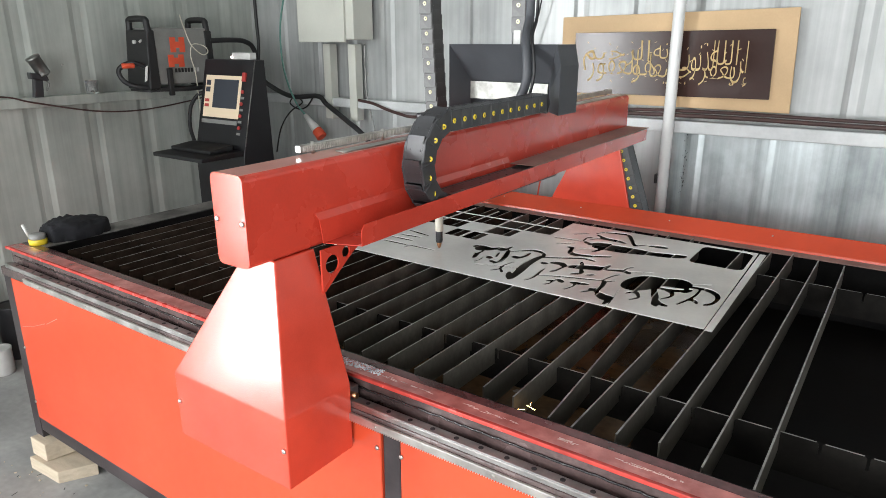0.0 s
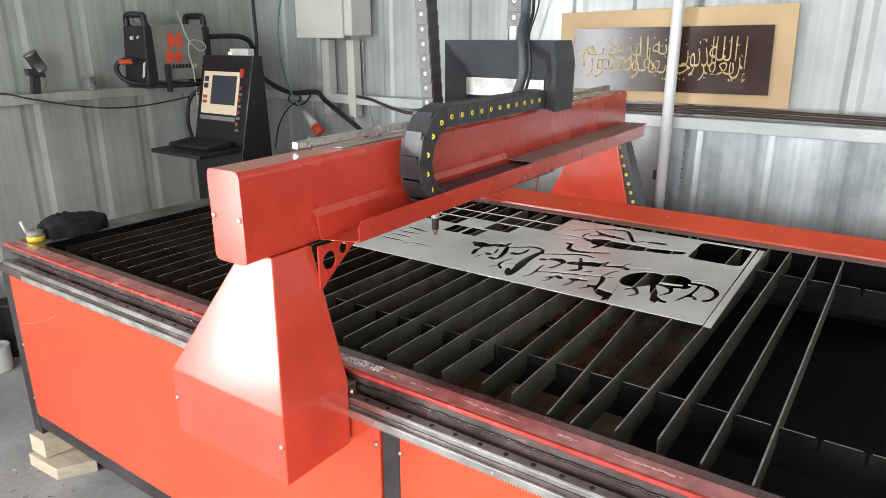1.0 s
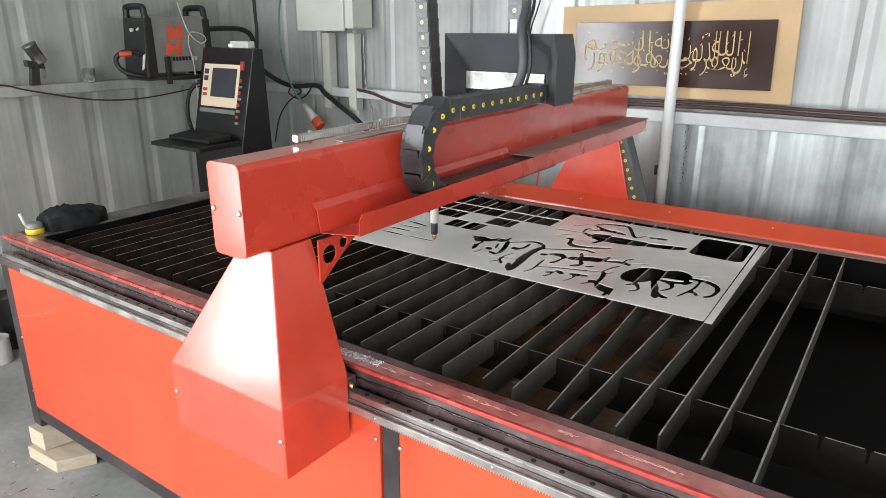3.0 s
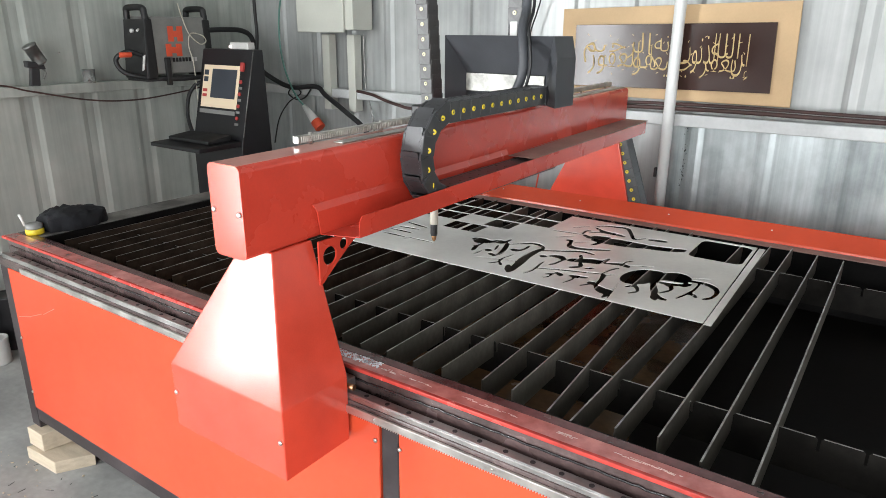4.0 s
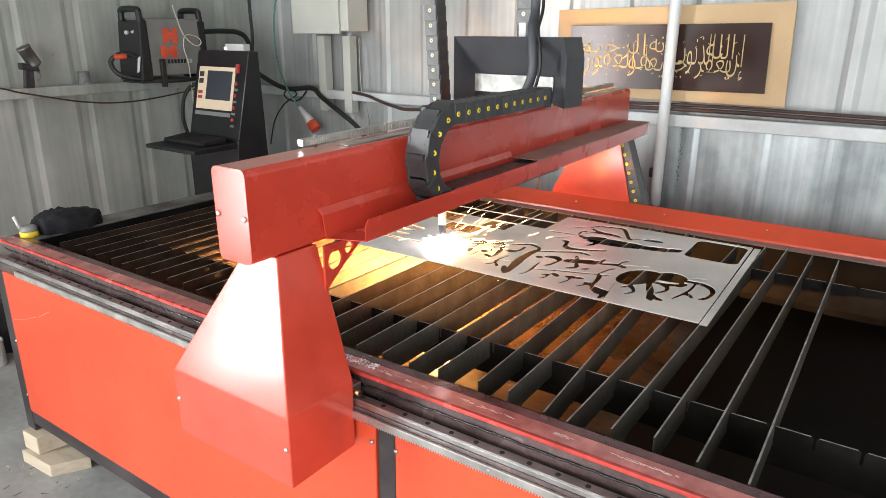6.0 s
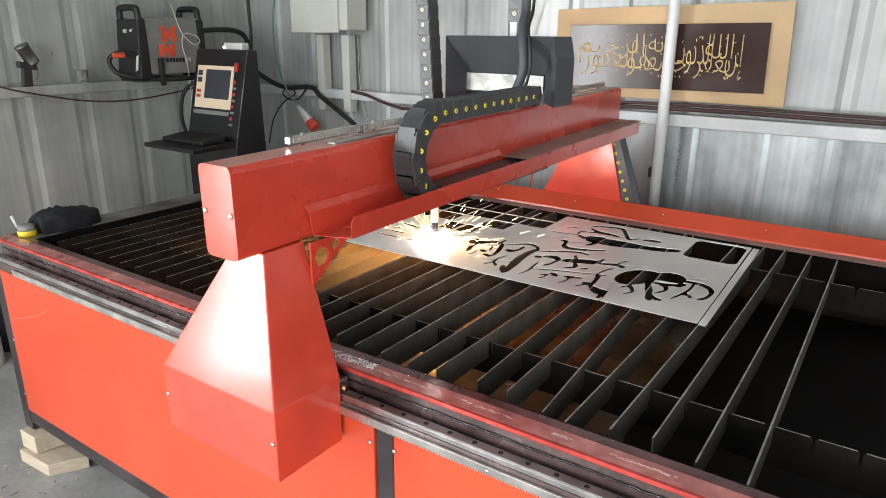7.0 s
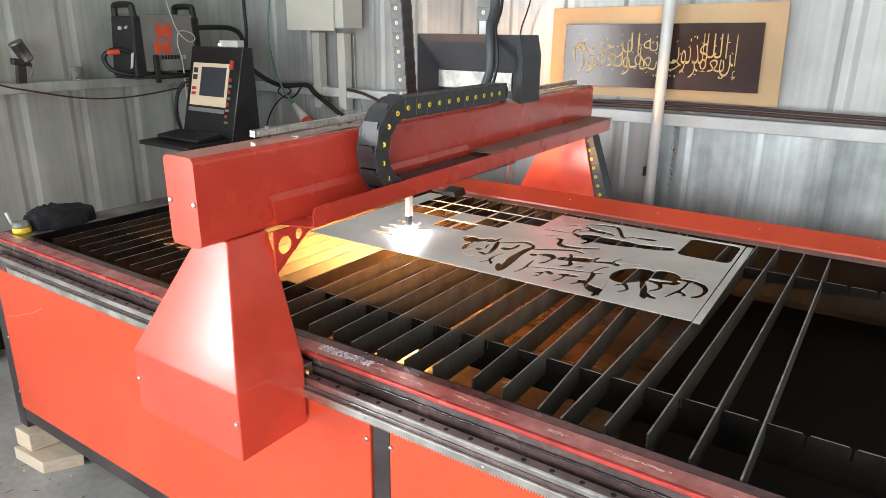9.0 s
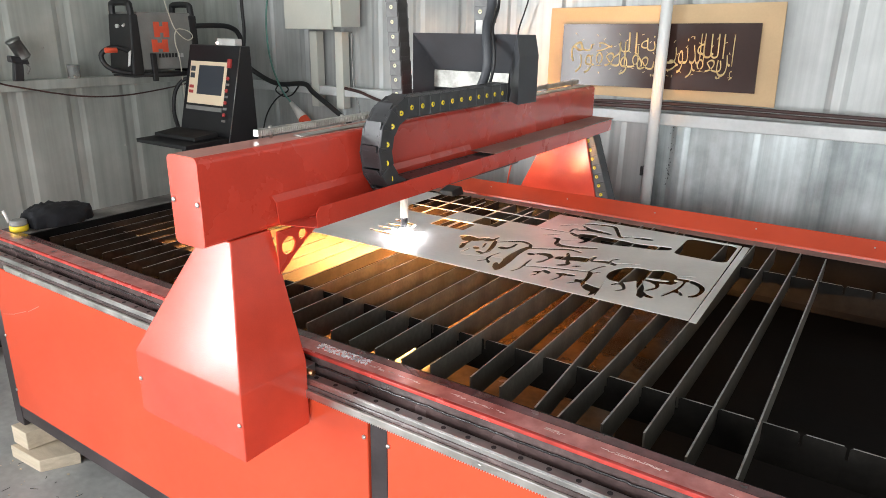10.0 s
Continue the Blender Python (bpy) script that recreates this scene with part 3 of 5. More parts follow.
FIGURE_F = (
    (0.0065, -0.207, 1.397, -0.171, 1.376, -0.165, 1.399, -0.111, 1.419),
    (0.0053, -0.201, 1.439, -0.167, 1.473, -0.101, 1.472, -0.068, 1.467),
    (0.0032, -0.284, 1.306, -0.233, 1.360),
    (0.0063, -0.232, 1.297, -0.213, 1.292, -0.199, 1.241, -0.168, 1.221, -0.110, 1.237, -0.052, 1.270),
    (0.0025, -0.196, 1.278, -0.152, 1.326),
    (0.0160, -0.150, 1.372, -0.103, 1.376, -0.037, 1.380, 0.036, 1.388),
    (0.0105, 0.020, 1.386, 0.105, 1.400, 0.173, 1.424),
    (0.0075, -0.130, 1.299, -0.112, 1.337),
    (0.0054, -0.215, 1.529, -0.198, 1.561, -0.143, 1.579, -0.098, 1.581, -0.061, 1.519, -0.027, 1.460, 0.005, 1.491),
    (0.0054, -0.204, 1.516, -0.161, 1.487, -0.104, 1.479, -0.069, 1.466),
)
FIGURE_G = (
    (0.0065, 0.022, 1.485, 0.057, 1.492, 0.085, 1.494),
    (0.0034, -0.877, 1.134, -0.762, 1.112),
    (0.0033, -0.870, 1.066, -0.773, 1.074),
    (0.0033, -0.878, 1.020, -0.769, 1.019),
    (0.0032, -0.875, 0.963, -0.759, 0.961),
    (0.0025, -0.740, 0.965, -0.628, 0.965),
    (0.0037, -0.745, 0.935, -0.737, 0.967),
)
FIGURE_H = (
    (0.0300, 0.104, 1.046, 0.124, 1.058, 0.152, 1.074, 0.178, 1.094),
    (0.0175, 0.178, 1.098, 0.212, 1.124, 0.244, 1.128, 0.268, 1.122),
    (0.0016, 0.117, 0.806, 0.116, 0.838, 0.098, 0.975),
    (0.0062, 0.262, 1.116, 0.325, 1.121, 0.363, 1.096, 0.377, 1.058, 0.372, 1.009, 0.357, 0.988),
    (0.0080, 0.185, 1.040, 0.204, 0.990, 0.218, 0.955, 0.226, 0.912),
    (0.0048, 0.222, 0.915, 0.240, 0.896),
    (0.0050, 0.220, 0.950, 0.244, 0.920, 0.266, 0.913),
    (0.0056, 0.196, 1.050, 0.246, 1.055, 0.284, 1.080),
    (0.0048, 0.288, 0.948, 0.302, 0.995, 0.312, 1.050, 0.312, 1.110),
    (0.0048, 0.303, 1.000, 0.318, 1.005, 0.334, 0.986),
    (0.0050, 0.128, 0.950, 0.150, 0.972, 0.168, 0.945),
    (0.0042, 0.166, 0.950, 0.172, 0.928, 0.156, 0.903),
    (0.0050, 0.234, 0.962, 0.252, 1.000, 0.246, 1.030, 0.226, 1.042),
    (0.0020, 0.266, 1.139, 0.330, 1.173),
    (0.0085, 0.270, 1.065, 0.288, 1.083),
)
STROKES = FIGURE_H + FIGURE_A + FIGURE_B + FIGURE_C + FIGURE_D + FIGURE_E + FIGURE_F + FIGURE_G


NIB = 1 / 2.5


def smooth_line(pts, steps=4):
    """Round off a line through its own points."""
    if len(pts) < 3:
        return pts
    out = []
    for i in range(len(pts) - 1):
        a, p, q, c = (np.array(pts[k]) for k in (max(i - 1, 0), i, i + 1, min(i + 2, len(pts) - 1)))
        for k in range(steps):
            t = k / steps
            out.append(tuple(0.5 * (2 * p + (q - a) * t + (2 * a - 5 * p + 4 * q - c) * t * t + (3 * p - a - 3 * q + c) * t ** 3)))
    return out + [pts[-1]]


def sheet_field(X, Y):
    """Positive inside the plate, negative in its cut-outs, in metres."""
    def rect(x0, x1, y0, y1, r=0.0):
        dx, dy = np.abs(X - (x0 + x1) / 2) - (x1 - x0) / 2 + r, np.abs(Y - (y0 + y1) / 2) - (y1 - y0) / 2 + r
        return r - np.hypot(np.maximum(dx, 0), np.maximum(dy, 0)) - np.minimum(np.maximum(dx, dy), 0)
    X0 = X
    X = X + 0.017 * np.clip((Y - 0.806) / 0.81, 0, 1) * np.clip((X - 0.1) / 0.25, 0, 1)
    d = rect(-1.06, 0.402, 0.806, 1.622)
    corner = -rect(0.200, 0.392, 1.375, 1.608, 0.03)
    X = X0
    for q in STROKES:
        w, pts = q[0], smooth_line(list(zip(q[1::2], q[2::2])))
        n = len(pts) - 1
        for i, ((ax, ay), (bx, by)) in enumerate(zip(pts, pts[1:])):
            vx, vy = bx - ax, by - ay
            vy *= NIB
            px, py = X - ax, (Y - ay) * NIB
            t = np.clip((px * vx + py * vy) / (vx * vx + vy * vy), 0, 1)
            g = (i + t) / n
            wide = w * (0.62 + 0.5 * np.sin(np.pi * np.clip(g * 0.8 + 0.1, 0, 1)))
            d = np.minimum(d, np.hypot(px - vx * t, py - vy * t) - wide)
    d = np.minimum(d, corner)
    for i in range(5):
        for j in range(3):
            x0, y0 = -0.98 + 0.125 * i, 1.285 + 0.115 * j
            if not (i > 3 and j == 0) and (i, j) != (2, 0):
                d = np.minimum(d, -rect(x0, x0 + 0.120, y0, y0 + 0.109, 0.004))
    for i in range(2):
        d = np.minimum(d, -rect(-0.73 + 0.085 * i, -0.655 + 0.085 * i, 1.17, 1.275, 0.004))
    return d


def build_sheet():
    """Marching squares over the field, with walls of the plate's thickness along every cut."""
    h = 0.0035
    xs, ys = np.arange(-1.07, 0.41 + h, h), np.arange(0.795, 1.65 + h, h)
    X, Y = np.meshgrid(xs, ys, indexing="ij")
    D = sheet_field(X, Y)
    verts, faces, index = [], [], {}

    def point(key, x, y):
        if key not in index:
            index[key] = len(verts)
            verts.append((x, y))
        return index[key]
    rim = []
    for i in range(len(xs) - 1):
        for j in range(len(ys) - 1):
            cs = ((i, j), (i + 1, j), (i + 1, j + 1), (i, j + 1))
            v = [D[c] for c in cs]
            if max(v) <= 0:
                continue
            poly, cut = [], []
            for k in range(4):
                a, c = cs[k], cs[(k + 1) % 4]
                va, vc = v[k], v[(k + 1) % 4]
                if va > 0:
                    poly.append(point(a, xs[a[0]], ys[a[1]]))
                if (va > 0) != (vc > 0):
                    t = va / (va - vc)
                    e = point((min(a, c), max(a, c)), xs[a[0]] + t * (xs[c[0]] - xs[a[0]]), ys[a[1]] + t * (ys[c[1]] - ys[a[1]]))
                    poly.append(e)
                    cut.append((va > 0, e))
            if len(poly) > 2:
                faces.append(poly)
            if len(cut) == 2:
                rim.append((cut[0][1], cut[1][1]) if cut[0][0] else (cut[1][1], cut[0][1]))
    n = len(verts)
    co = [(x, y, ZS + 0.0035) for x, y in verts] + [(x, y, ZS + 0.0005) for x, y in verts]
    fs = faces + [[q + n for q in f[::-1]] for f in faces] + [(a + n, b + n, b, a) for a, b in rim]
    me = bpy.data.meshes.new("steel_sheet")
    me.from_pydata(co, [], fs)
    me.materials.append(SHEET)
    me.materials.append(CUT_EDGE)
    # walls of the cuts take the highlight colour
    for f in me.polygons:
        f.material_index = 1 if f.index >= 2 * len(faces) else 0
    ob = new("steel_sheet", me)
    tagged(ob, "grey steel plate with flowing figures cut out, on the slats", "steel sheet")
    rng = random.Random(17)
    dross = bmesh.new()
    for k in range(260):
        x, r = rng.uniform(-1.0, 0.40), rng.uniform(0.0005, 0.0016)
        c = bmesh.new()
        bmesh.ops.create_icosphere(c, subdivisions=1, radius=r)
        c.transform(Matrix.Translation((x, 0.8058, ZS + rng.uniform(0.0008, 0.0035))) @ Matrix.Diagonal((rng.uniform(1, 4), 1, 1, 1)))
        dross = join(dross, c)
    tagged(part("dross", dross, CUT_EDGE, ob, "rough bright dross along the cut edge"), kind="stuff")
    s = part("steel_strip", hull([(x, y, z) for z in (ZS + 0.0005, ZS + 0.0035) for x, y in ((0.405, 0.798), (0.426, 0.798), (0.413, 1.616), (0.391, 1.616))], 0.0006), SHEET)
    tagged(s, "narrow loose offcut strip of grey steel on the slats", "steel strip")


build_sheet()


# ---- gantry ----
def build_gantry():
    g = thing("gantry", "red painted gantry bridge with a cable tray and tapered feet", "gantry")
    tilt = pose(0, 0, 0, 0.53)
    # the beam is a closed box section with rounded edges, hollow ends capped
    o = [(-0.317, 1.237), (-0.223, 1.237), (-0.223, 1.423), (-0.317, 1.423)]
    bm = prism(o, "y", -0.196, 1.815)
    long = [e for e in bm.edges if abs(e.verts[0].co.y - e.verts[1].co.y) > 1]
    bmesh.ops.bevel(bm, geom=long, offset=0.014, segments=4, affect="EDGES", profile=0.5)
    beam = part("beam", bm, RED, g)
    beam.data.materials.append(RED_HAMMER)
    beam.data.materials.append(RED_DUST_SHEEN)
    for f in beam.data.polygons:
        # upward faces get the painted sheen, the near end the hammered paint
        f.material_index = 1 if f.normal.y < -0.9 else 2 if f.normal.z > 0.9 else 0
    beam.matrix_basis = tilt
    for x, z in ((-0.307, 1.330), (-0.232, 1.329)):
        screw(beam, x, -0.1965, z, 90)
    # tray for the cable chain: one folded sheet, its floor cut askew at the near end
    fold = [(-0.2227, 1.312, -0.016), (-0.2145, 1.2975, -0.012), (-0.2145, 1.2455, -0.004), (-0.131, 1.2455, 0.026), (-0.131, 1.278, 0.026), (-0.131, 1.291, 0.036)]
    b = bmesh.new()
    near = [b.verts.new((x, y, z)) for x, z, y in fold]
    far = [b.verts.new((x, 1.80, min(z, 1.2900))) for x, z, y in fold]
    stop = [b.verts.new((x, 0.80, z)) for x, z, y in fold[:2]]
    b.faces.new((near[0], near[1], stop[1], stop[0]))
    for i in range(1, len(fold) - 1):
        b.faces.new((near[i], near[i + 1], far[i + 1], far[i]) if i > 1 else (near[1], near[2], far[2], far[1], stop[1]))
    b.verts.remove(far[0])
    bmesh.ops.recalc_face_normals(b, faces=b.faces[:])
    tray = part("cable_tray", b, RED, g, "red folded sheet tray")
    tray.matrix_basis = tilt
    sol = tray.modifiers.new("thickness", "SOLIDIFY")
    sol.thickness, sol.offset = 0.0024, 0
    cov = part("tray_cover", box(-0.2222, -0.1275, 0.80, 1.815, 1.2925, 1.2945), DUSTY, g, "dusty red cover plate over the tray")
    cov.matrix_basis = tilt
    # rack on top, and a thin bright strip shaped for a pale reflection
    top = prism([(-0.308, 1.4285), (-0.292, 1.4285), (-0.292, 1.444), (-0.308, 1.444)], "y", 0.02, 1.80, 0.001)
    for k in range(280):
        top = join(top, prism([(0.03 + 0.0063 * k, 1.430), (0.0334 + 0.0063 * k, 1.430), (0.0334 + 0.0063 * k, 1.442), (0.03 + 0.0063 * k, 1.442)], "x", -0.2925, -0.2905))
    rk = part("gear_rack", top, RACK, g, "toothed steel rack")
    rk.matrix_basis = tilt
    for k in range(8):
        o2 = part("rack_stud", rod((-0.296, 0.06 + 0.24 * k, 1.422), (-0.296, 0.06 + 0.24 * k, 1.449), 0.0045, n=10), RACK, rk)
    part("sheen_strip", box(-0.266, -0.238, 0.10, 1.80, 1.4234, 1.4265, 0.001), RACK, g).matrix_basis = tilt
    # near foot: straight box below, leaning pyramid above
    x0, x1, y0, y1 = -0.533, -0.158, -0.206, -0.040
    lower = [(x0, y0, 0.759), (x1, y0, 0.759), (x1, y1 + 0.028, 0.759), (x0, y1 + 0.028, 0.759)]
    mid = [(x0, y0, 0.923), (x1, y0, 0.923), (x1, y1 + 0.028, 0.923), (x0, y1 + 0.028, 0.923)]
    topq = [(-0.318, -0.145, 1.236), (-0.224, -0.145, 1.236), (-0.224, -0.035, 1.236), (-0.318, -0.035, 1.236)]
    b = bmesh.new()
    rings = [[b.verts.new(p) for p in r] for r in (lower, mid, topq)]
    b.faces.new(rings[0][::-1])
    b.faces.new(rings[2])
    for a, c in zip(rings, rings[1:]):
        for i in range(4):
            b.faces.new((a[i], a[(i + 1) % 4], c[(i + 1) % 4], c[i]))
    bmesh.ops.bevel(b, geom=b.edges[:], offset=0.003, segments=2, affect="EDGES", profile=0.5)
    foot = part("foot", b, RED_HAMMER, g, "red hammered-paint tapered foot cover")
    for x in (-0.523, -0.168):
        screw(foot, x, y0 - 0.0005, 0.850, 90)
    part("bearing_block", box(-0.44, -0.165, -0.034, 0.022, 0.8815, 0.905, 0.002), RAIL, g, "steel carriage block on the guide")
    part("grease_nipple", rod((-0.165, -0.005, 0.893), (-0.145, -0.005, 0.893), 0.007, n=8), COPPER, g, "brass grease nipple")
    # gusset with round holes
    outl = [(-0.038, 1.236), (0.108, 1.236), (0.100, 1.230), (0.060, 1.209), (0.012, 1.174), (-0.028, 1.142), (-0.038, 1.138)]
    b = bmesh.new()
    rim_edges = []
    vs = [b.verts.new((-0.205, u, w)) for u, w in outl]
    for i in range(len(vs)):
        rim_edges.append(b.edges.new((vs[i], vs[(i + 1) % len(vs)])))
    for cy, cz, r in ((-0.006, 1.198, 0.021), (0.038, 1.215, 0.013), (0.073, 1.2245, 0.006)):
        c = [b.verts.new((-0.205, cy + r * math.cos(2 * math.pi * k / 20), cz + r * math.sin(2 * math.pi * k / 20))) for k in range(20)]
        for i in range(20):
            rim_edges.append(b.edges.new((c[i], c[(i + 1) % 20])))
    bmesh.ops.triangle_fill(b, use_beauty=True, use_dissolve=False, edges=rim_edges)
    r = bmesh.ops.extrude_face_region(b, geom=b.faces[:])
    for e in r["geom"]:
        if isinstance(e, bmesh.types.BMVert):
            e.co.x += 0.005
    part("gusset", b, RED, g, "red gusset plate with round holes")
    # far foot
    lower = [(-0.60, 1.895, 0.80), (-0.215, 1.895, 0.80), (-0.215, 2.05, 0.80), (-0.60, 2.05, 0.80)]
    mid = [(-0.60, 1.895, 0.935), (-0.215, 1.895, 0.935), (-0.215, 2.05, 0.935), (-0.60, 2.05, 0.935)]
    topq = [(-0.44, 1.885, 1.252), (-0.292, 1.885, 1.252), (-0.292, 1.98, 1.252), (-0.44, 1.98, 1.252)]
    b = bmesh.new()
    rings = [[b.verts.new(p) for p in r] for r in (lower, mid, topq)]
    b.faces.new(rings[0][::-1])
    b.faces.new(rings[2])
    for a, c in zip(rings, rings[1:]):
        for i in range(4):
            b.faces.new((a[i], a[(i + 1) % 4], c[(i + 1) % 4], c[i]))
    bmesh.ops.bevel(b, geom=b.edges[:], offset=0.003, segments=2, affect="EDGES", profile=0.5)
    part("foot", b, RED_HAMMER, g, "red hammered-paint tapered foot cover")
    return g


def link_meshes(w, h, p, r):
    """One link of a cable chain along +y: side plates and crossbars, and the round pin."""
    b = bmesh.new()
    for x in (0.0, w - 0.008):
        o = [(-0.012, -h / 2), (p - 0.0135, -h / 2), (p - 0.0135, h / 2), (-0.012, h / 2)]
        b = join(b, prism(o, "x", x, x + 0.008, 0.0012))
        o = [(p - 0.014 + 0.024 * math.cos(k * math.pi / 8), h * 0.46 * math.sin(k * math.pi / 8)) for k in range(-4, 5)]
        b = join(b, prism(o, "x", x + 0.0015, x + 0.0065))
    for z in (-h / 2 + 0.001, h / 2 - 0.005):
        b = box(0.008, w - 0.008, -0.007, p - 0.0085, z, z + 0.004, bm=b)
        b = box(0.008, w - 0.008, p - 0.0085, p + 0.004, z + 0.001, z + 0.003, bm=b)
        zo = z - 0.0008 if z < 0 else z + 0.004
        for u in (0.013, w - 0.020):
            b = box(u, u + 0.007, p * 0.30, p * 0.42, zo, zo + 0.0008, bm=b)
    me = bpy.data.meshes.new("link")
    b.to_mesh(me)
    b.free()
    me.materials.append(CHAIN)
    q = lathe([(r, 0), (r, 0.0015), (r * 0.7, 0.002), (r * 0.32, 0.0018)], 14)
    pin = bpy.data.meshes.new("pin")
    q.to_mesh(pin)
    q.free()
    pin.materials.append(YELLOW)
    pin.materials.append(CHAIN)
    for f in pin.polygons:
        f.material_index = 1 if len(f.vertices) > 4 and f.center.z > 0.001 else 0
    return me, pin


def chain(parent, name, path, x, w, h, p, r, pins=1):
    """Links laid along path, a list of (y, z, degrees), at x; parts of parent."""
    me, pin = link_meshes(w, h, p, r)
    c = new(name)
    c.parent = parent
    for y, z, a in path:
        o = new("link", me)
        o.matrix_basis = pose(x, y, z, a)
        o.parent = c
        if z < 1.28:
            continue
        side = x + w if pins > 0 else x
        o = new("pin", pin)
        o.matrix_basis = pose(side, y, z, a, 90 if pins > 0 else -90)
        o.parent = c
    return c


def build_gantry_chain(g):
    p, R, cy, cz = 0.0465, 0.103, 0.374, 1.371
    path = []
    for k in range(11):
        path.append((cy + p * k, cz + R + 0.0095 * p * k, 0.5))
    n = 7
    for k in range(1, n):
        a = math.pi * k / n
        path.append((cy - R * math.sin(a), cz + R * math.cos(a), 180 - math.degrees(math.pi - a) - 0))
    for k in range(0, 13):
        path.append((cy + p * k + 0.0, cz - R, 0.5))
    c = chain(g, "cable_chain", path, -0.203, 0.063, 0.050, p, 0.0067)
    part("end_bracket", box(-0.207, -0.139, cy + p * 10 + 0.030, cy + p * 10 + 0.044, cz + R - 0.026, cz + R + 0.032, 0.002), BLACK, c, "black end bracket")
    tagged(c, "black plastic cable chain with yellow pins")


gantry = build_gantry()
build_gantry_chain(gantry)


def build_far_chain(g):
    c = new("cable_chain")
    c.parent = g
    me, pin = link_meshes(0.075, 0.062, 0.042, 0.0078)
    d = Vector((0.33, 0, -0.944)).normalized()
    for k in range(9):
        p = Vector((-0.288, 1.905, 1.225)) + d * 0.042 * k
        m = Matrix((Vector((0, -1, 0)), d, Vector((0, -1, 0)).cross(d))).transposed().to_4x4()
        o = new("link", me)
        o.matrix_basis = Matrix.Translation(p + Vector((0, 0.075, 0))) @ m
        o.parent = c
        o = new("pin", pin)
        o.matrix_basis = Matrix.Translation(p + Vector((0, -0.0005, 0))) @ pose(0, 0, 0, 90)
        o.parent = c
    tagged(c, "black plastic cable chain with yellow pins")


build_far_chain(gantry)


# ---- carriage on the gantry ----
def build_carriage(g):
    c = new("torch_carriage")
    c.parent = g
    tagged(c, "charcoal sheet housing with a foil-lined recess")
    # housing: hood with a sloping recess in its front
    x0, x1, y0, y1, z0, z1 = -0.520, -0.130, 0.905, 1.035, 1.440, 1.648
    b = bmesh.new()
    outer = [(x0, z0), (x0, z1), (x1, z1), (x1 + 0.014, z1 - 0.062), (x1 + 0.014, z0)]
    vs = [b.verts.new((x, y0, z)) for x, z in outer]
    inner = [b.verts.new((x, y0 + 0.09, z)) for x, z in ((-0.492, z0), (-0.492, 1.529), (-0.196, 1.529), (-0.195, 1.50), (-0.196, z0))]
    for i in range(4):
        b.faces.new((vs[i], vs[i + 1], inner[i + 1], inner[i]))
    backv = [b.verts.new((x, y1, z)) for x, z in outer]
    for i in range(4):
        b.faces.new((vs[i + 1], vs[i], backv[i], backv[i + 1]))
    b.faces.new(backv)
    bmesh.ops.recalc_face_normals(b, faces=b.faces[:])
    hd = part("housing", b, GREYBOX, c, "charcoal painted sheet hood")
    sol = hd.modifiers.new("thickness", "SOLIDIFY")
    sol.thickness = 0.003
    part("foil_panel", box(-0.490, -0.198, 0.990, 0.994, 1.470, 1.527), FOIL, c, "crinkled silver foil panel")
    part("mount_plate", box(-0.554, -0.322, 0.93, 1.03, 1.30, 1.41, 0.004), BLACK, c)
    part("slide_box", box(-0.67, -0.555, 0.915, 1.035, 1.100, 1.415, 0.006), BLACK, c, "black vertical slide")
    # torch, hanging behind the beam
    b = lathe([(0.004, 0.0), (0.0075, 0.007), (0.0095, 0.018), (0.0095, 0.022)], 20)
    b2 = lathe([(0.0120, 0.022), (0.0132, 0.03), (0.0132, 0.06), (0.0125, 0.066)], 20)
    b3 = lathe([(0.0145, 0.066), (0.0155, 0.07), (0.0155, 0.22), (0.0145, 0.225)], 20)
    for bm in (b, b2, b3):
        bm.transform(Matrix.Translation((-0.612, 0.975, 0.912)))
    b = join(b, b2)
    b = join(b, b3)
    t = part("torch", b, CERAMIC, c, "pale torch body with a black cap and copper nozzle")
    t.data.materials.append(BLACK)
    t.data.materials.append(COPPER)
    for f in t.data.polygons:
        z = f.center.z - 0.912
        f.material_index = 2 if z < 0.0215 else 1 if z < 0.0662 else 0
    # cable arch: two hanging chain runs joined overhead
    me_c = chain(c, "cable_chain", [], -0.5, 0.06, 0.05, 0.05, 0.0075)
    lk, pin = link_meshes(0.065, 0.050, 0.050, 0.0072)
    lk.materials.append(CHAIN_GREY)
    for f in lk.polygons:
        f.material_index = 1 if f.center.x < 0.0085 else 0
    pin.materials[0] = CREAM
    for x, y, za, zb, lean in ((-0.674, 1.0, 1.36, 2.20, 0.075), (-0.318, 1.0, 1.695, 2.20, 0.0)):
        k = 0
        z = za
        while z < zb:
            o = new("link", lk)
            xs = x - lean * (z - 1.55)
            o.matrix_basis = pose(xs, y, z, 90, 0, 90)
            o.parent = me_c
            o = new("pin", pin)
            o.matrix_basis = pose(xs, y - 0.0005, z + 0.022, 90)
            o.parent = me_c
            z += 0.050
            k += 1
    for k in range(1, 11):
        q = math.pi * k / 11
        o = new("link", lk)
        o.matrix_basis = Matrix.Translation((-0.520 - 0.202 * math.cos(q), 1.0, 2.21 + 0.202 * math.sin(q))) @ Matrix.Rotation(q, 4, "Y") @ pose(0, 0, 0, 90, 0, 90)
        o.parent = me_c
    tagged(me_c, "black hanging cable chain with yellow pins")
    part("bracket_plate", box(-0.341, -0.299, 1.0005, 1.05, 1.648, 1.689, 0.002), BLACK, c)
    part("chain_bracket", box(-0.333, -0.307, 0.998, 1.05, 1.646, 1.691, 0.002), WHITEP, c, "white end bracket")
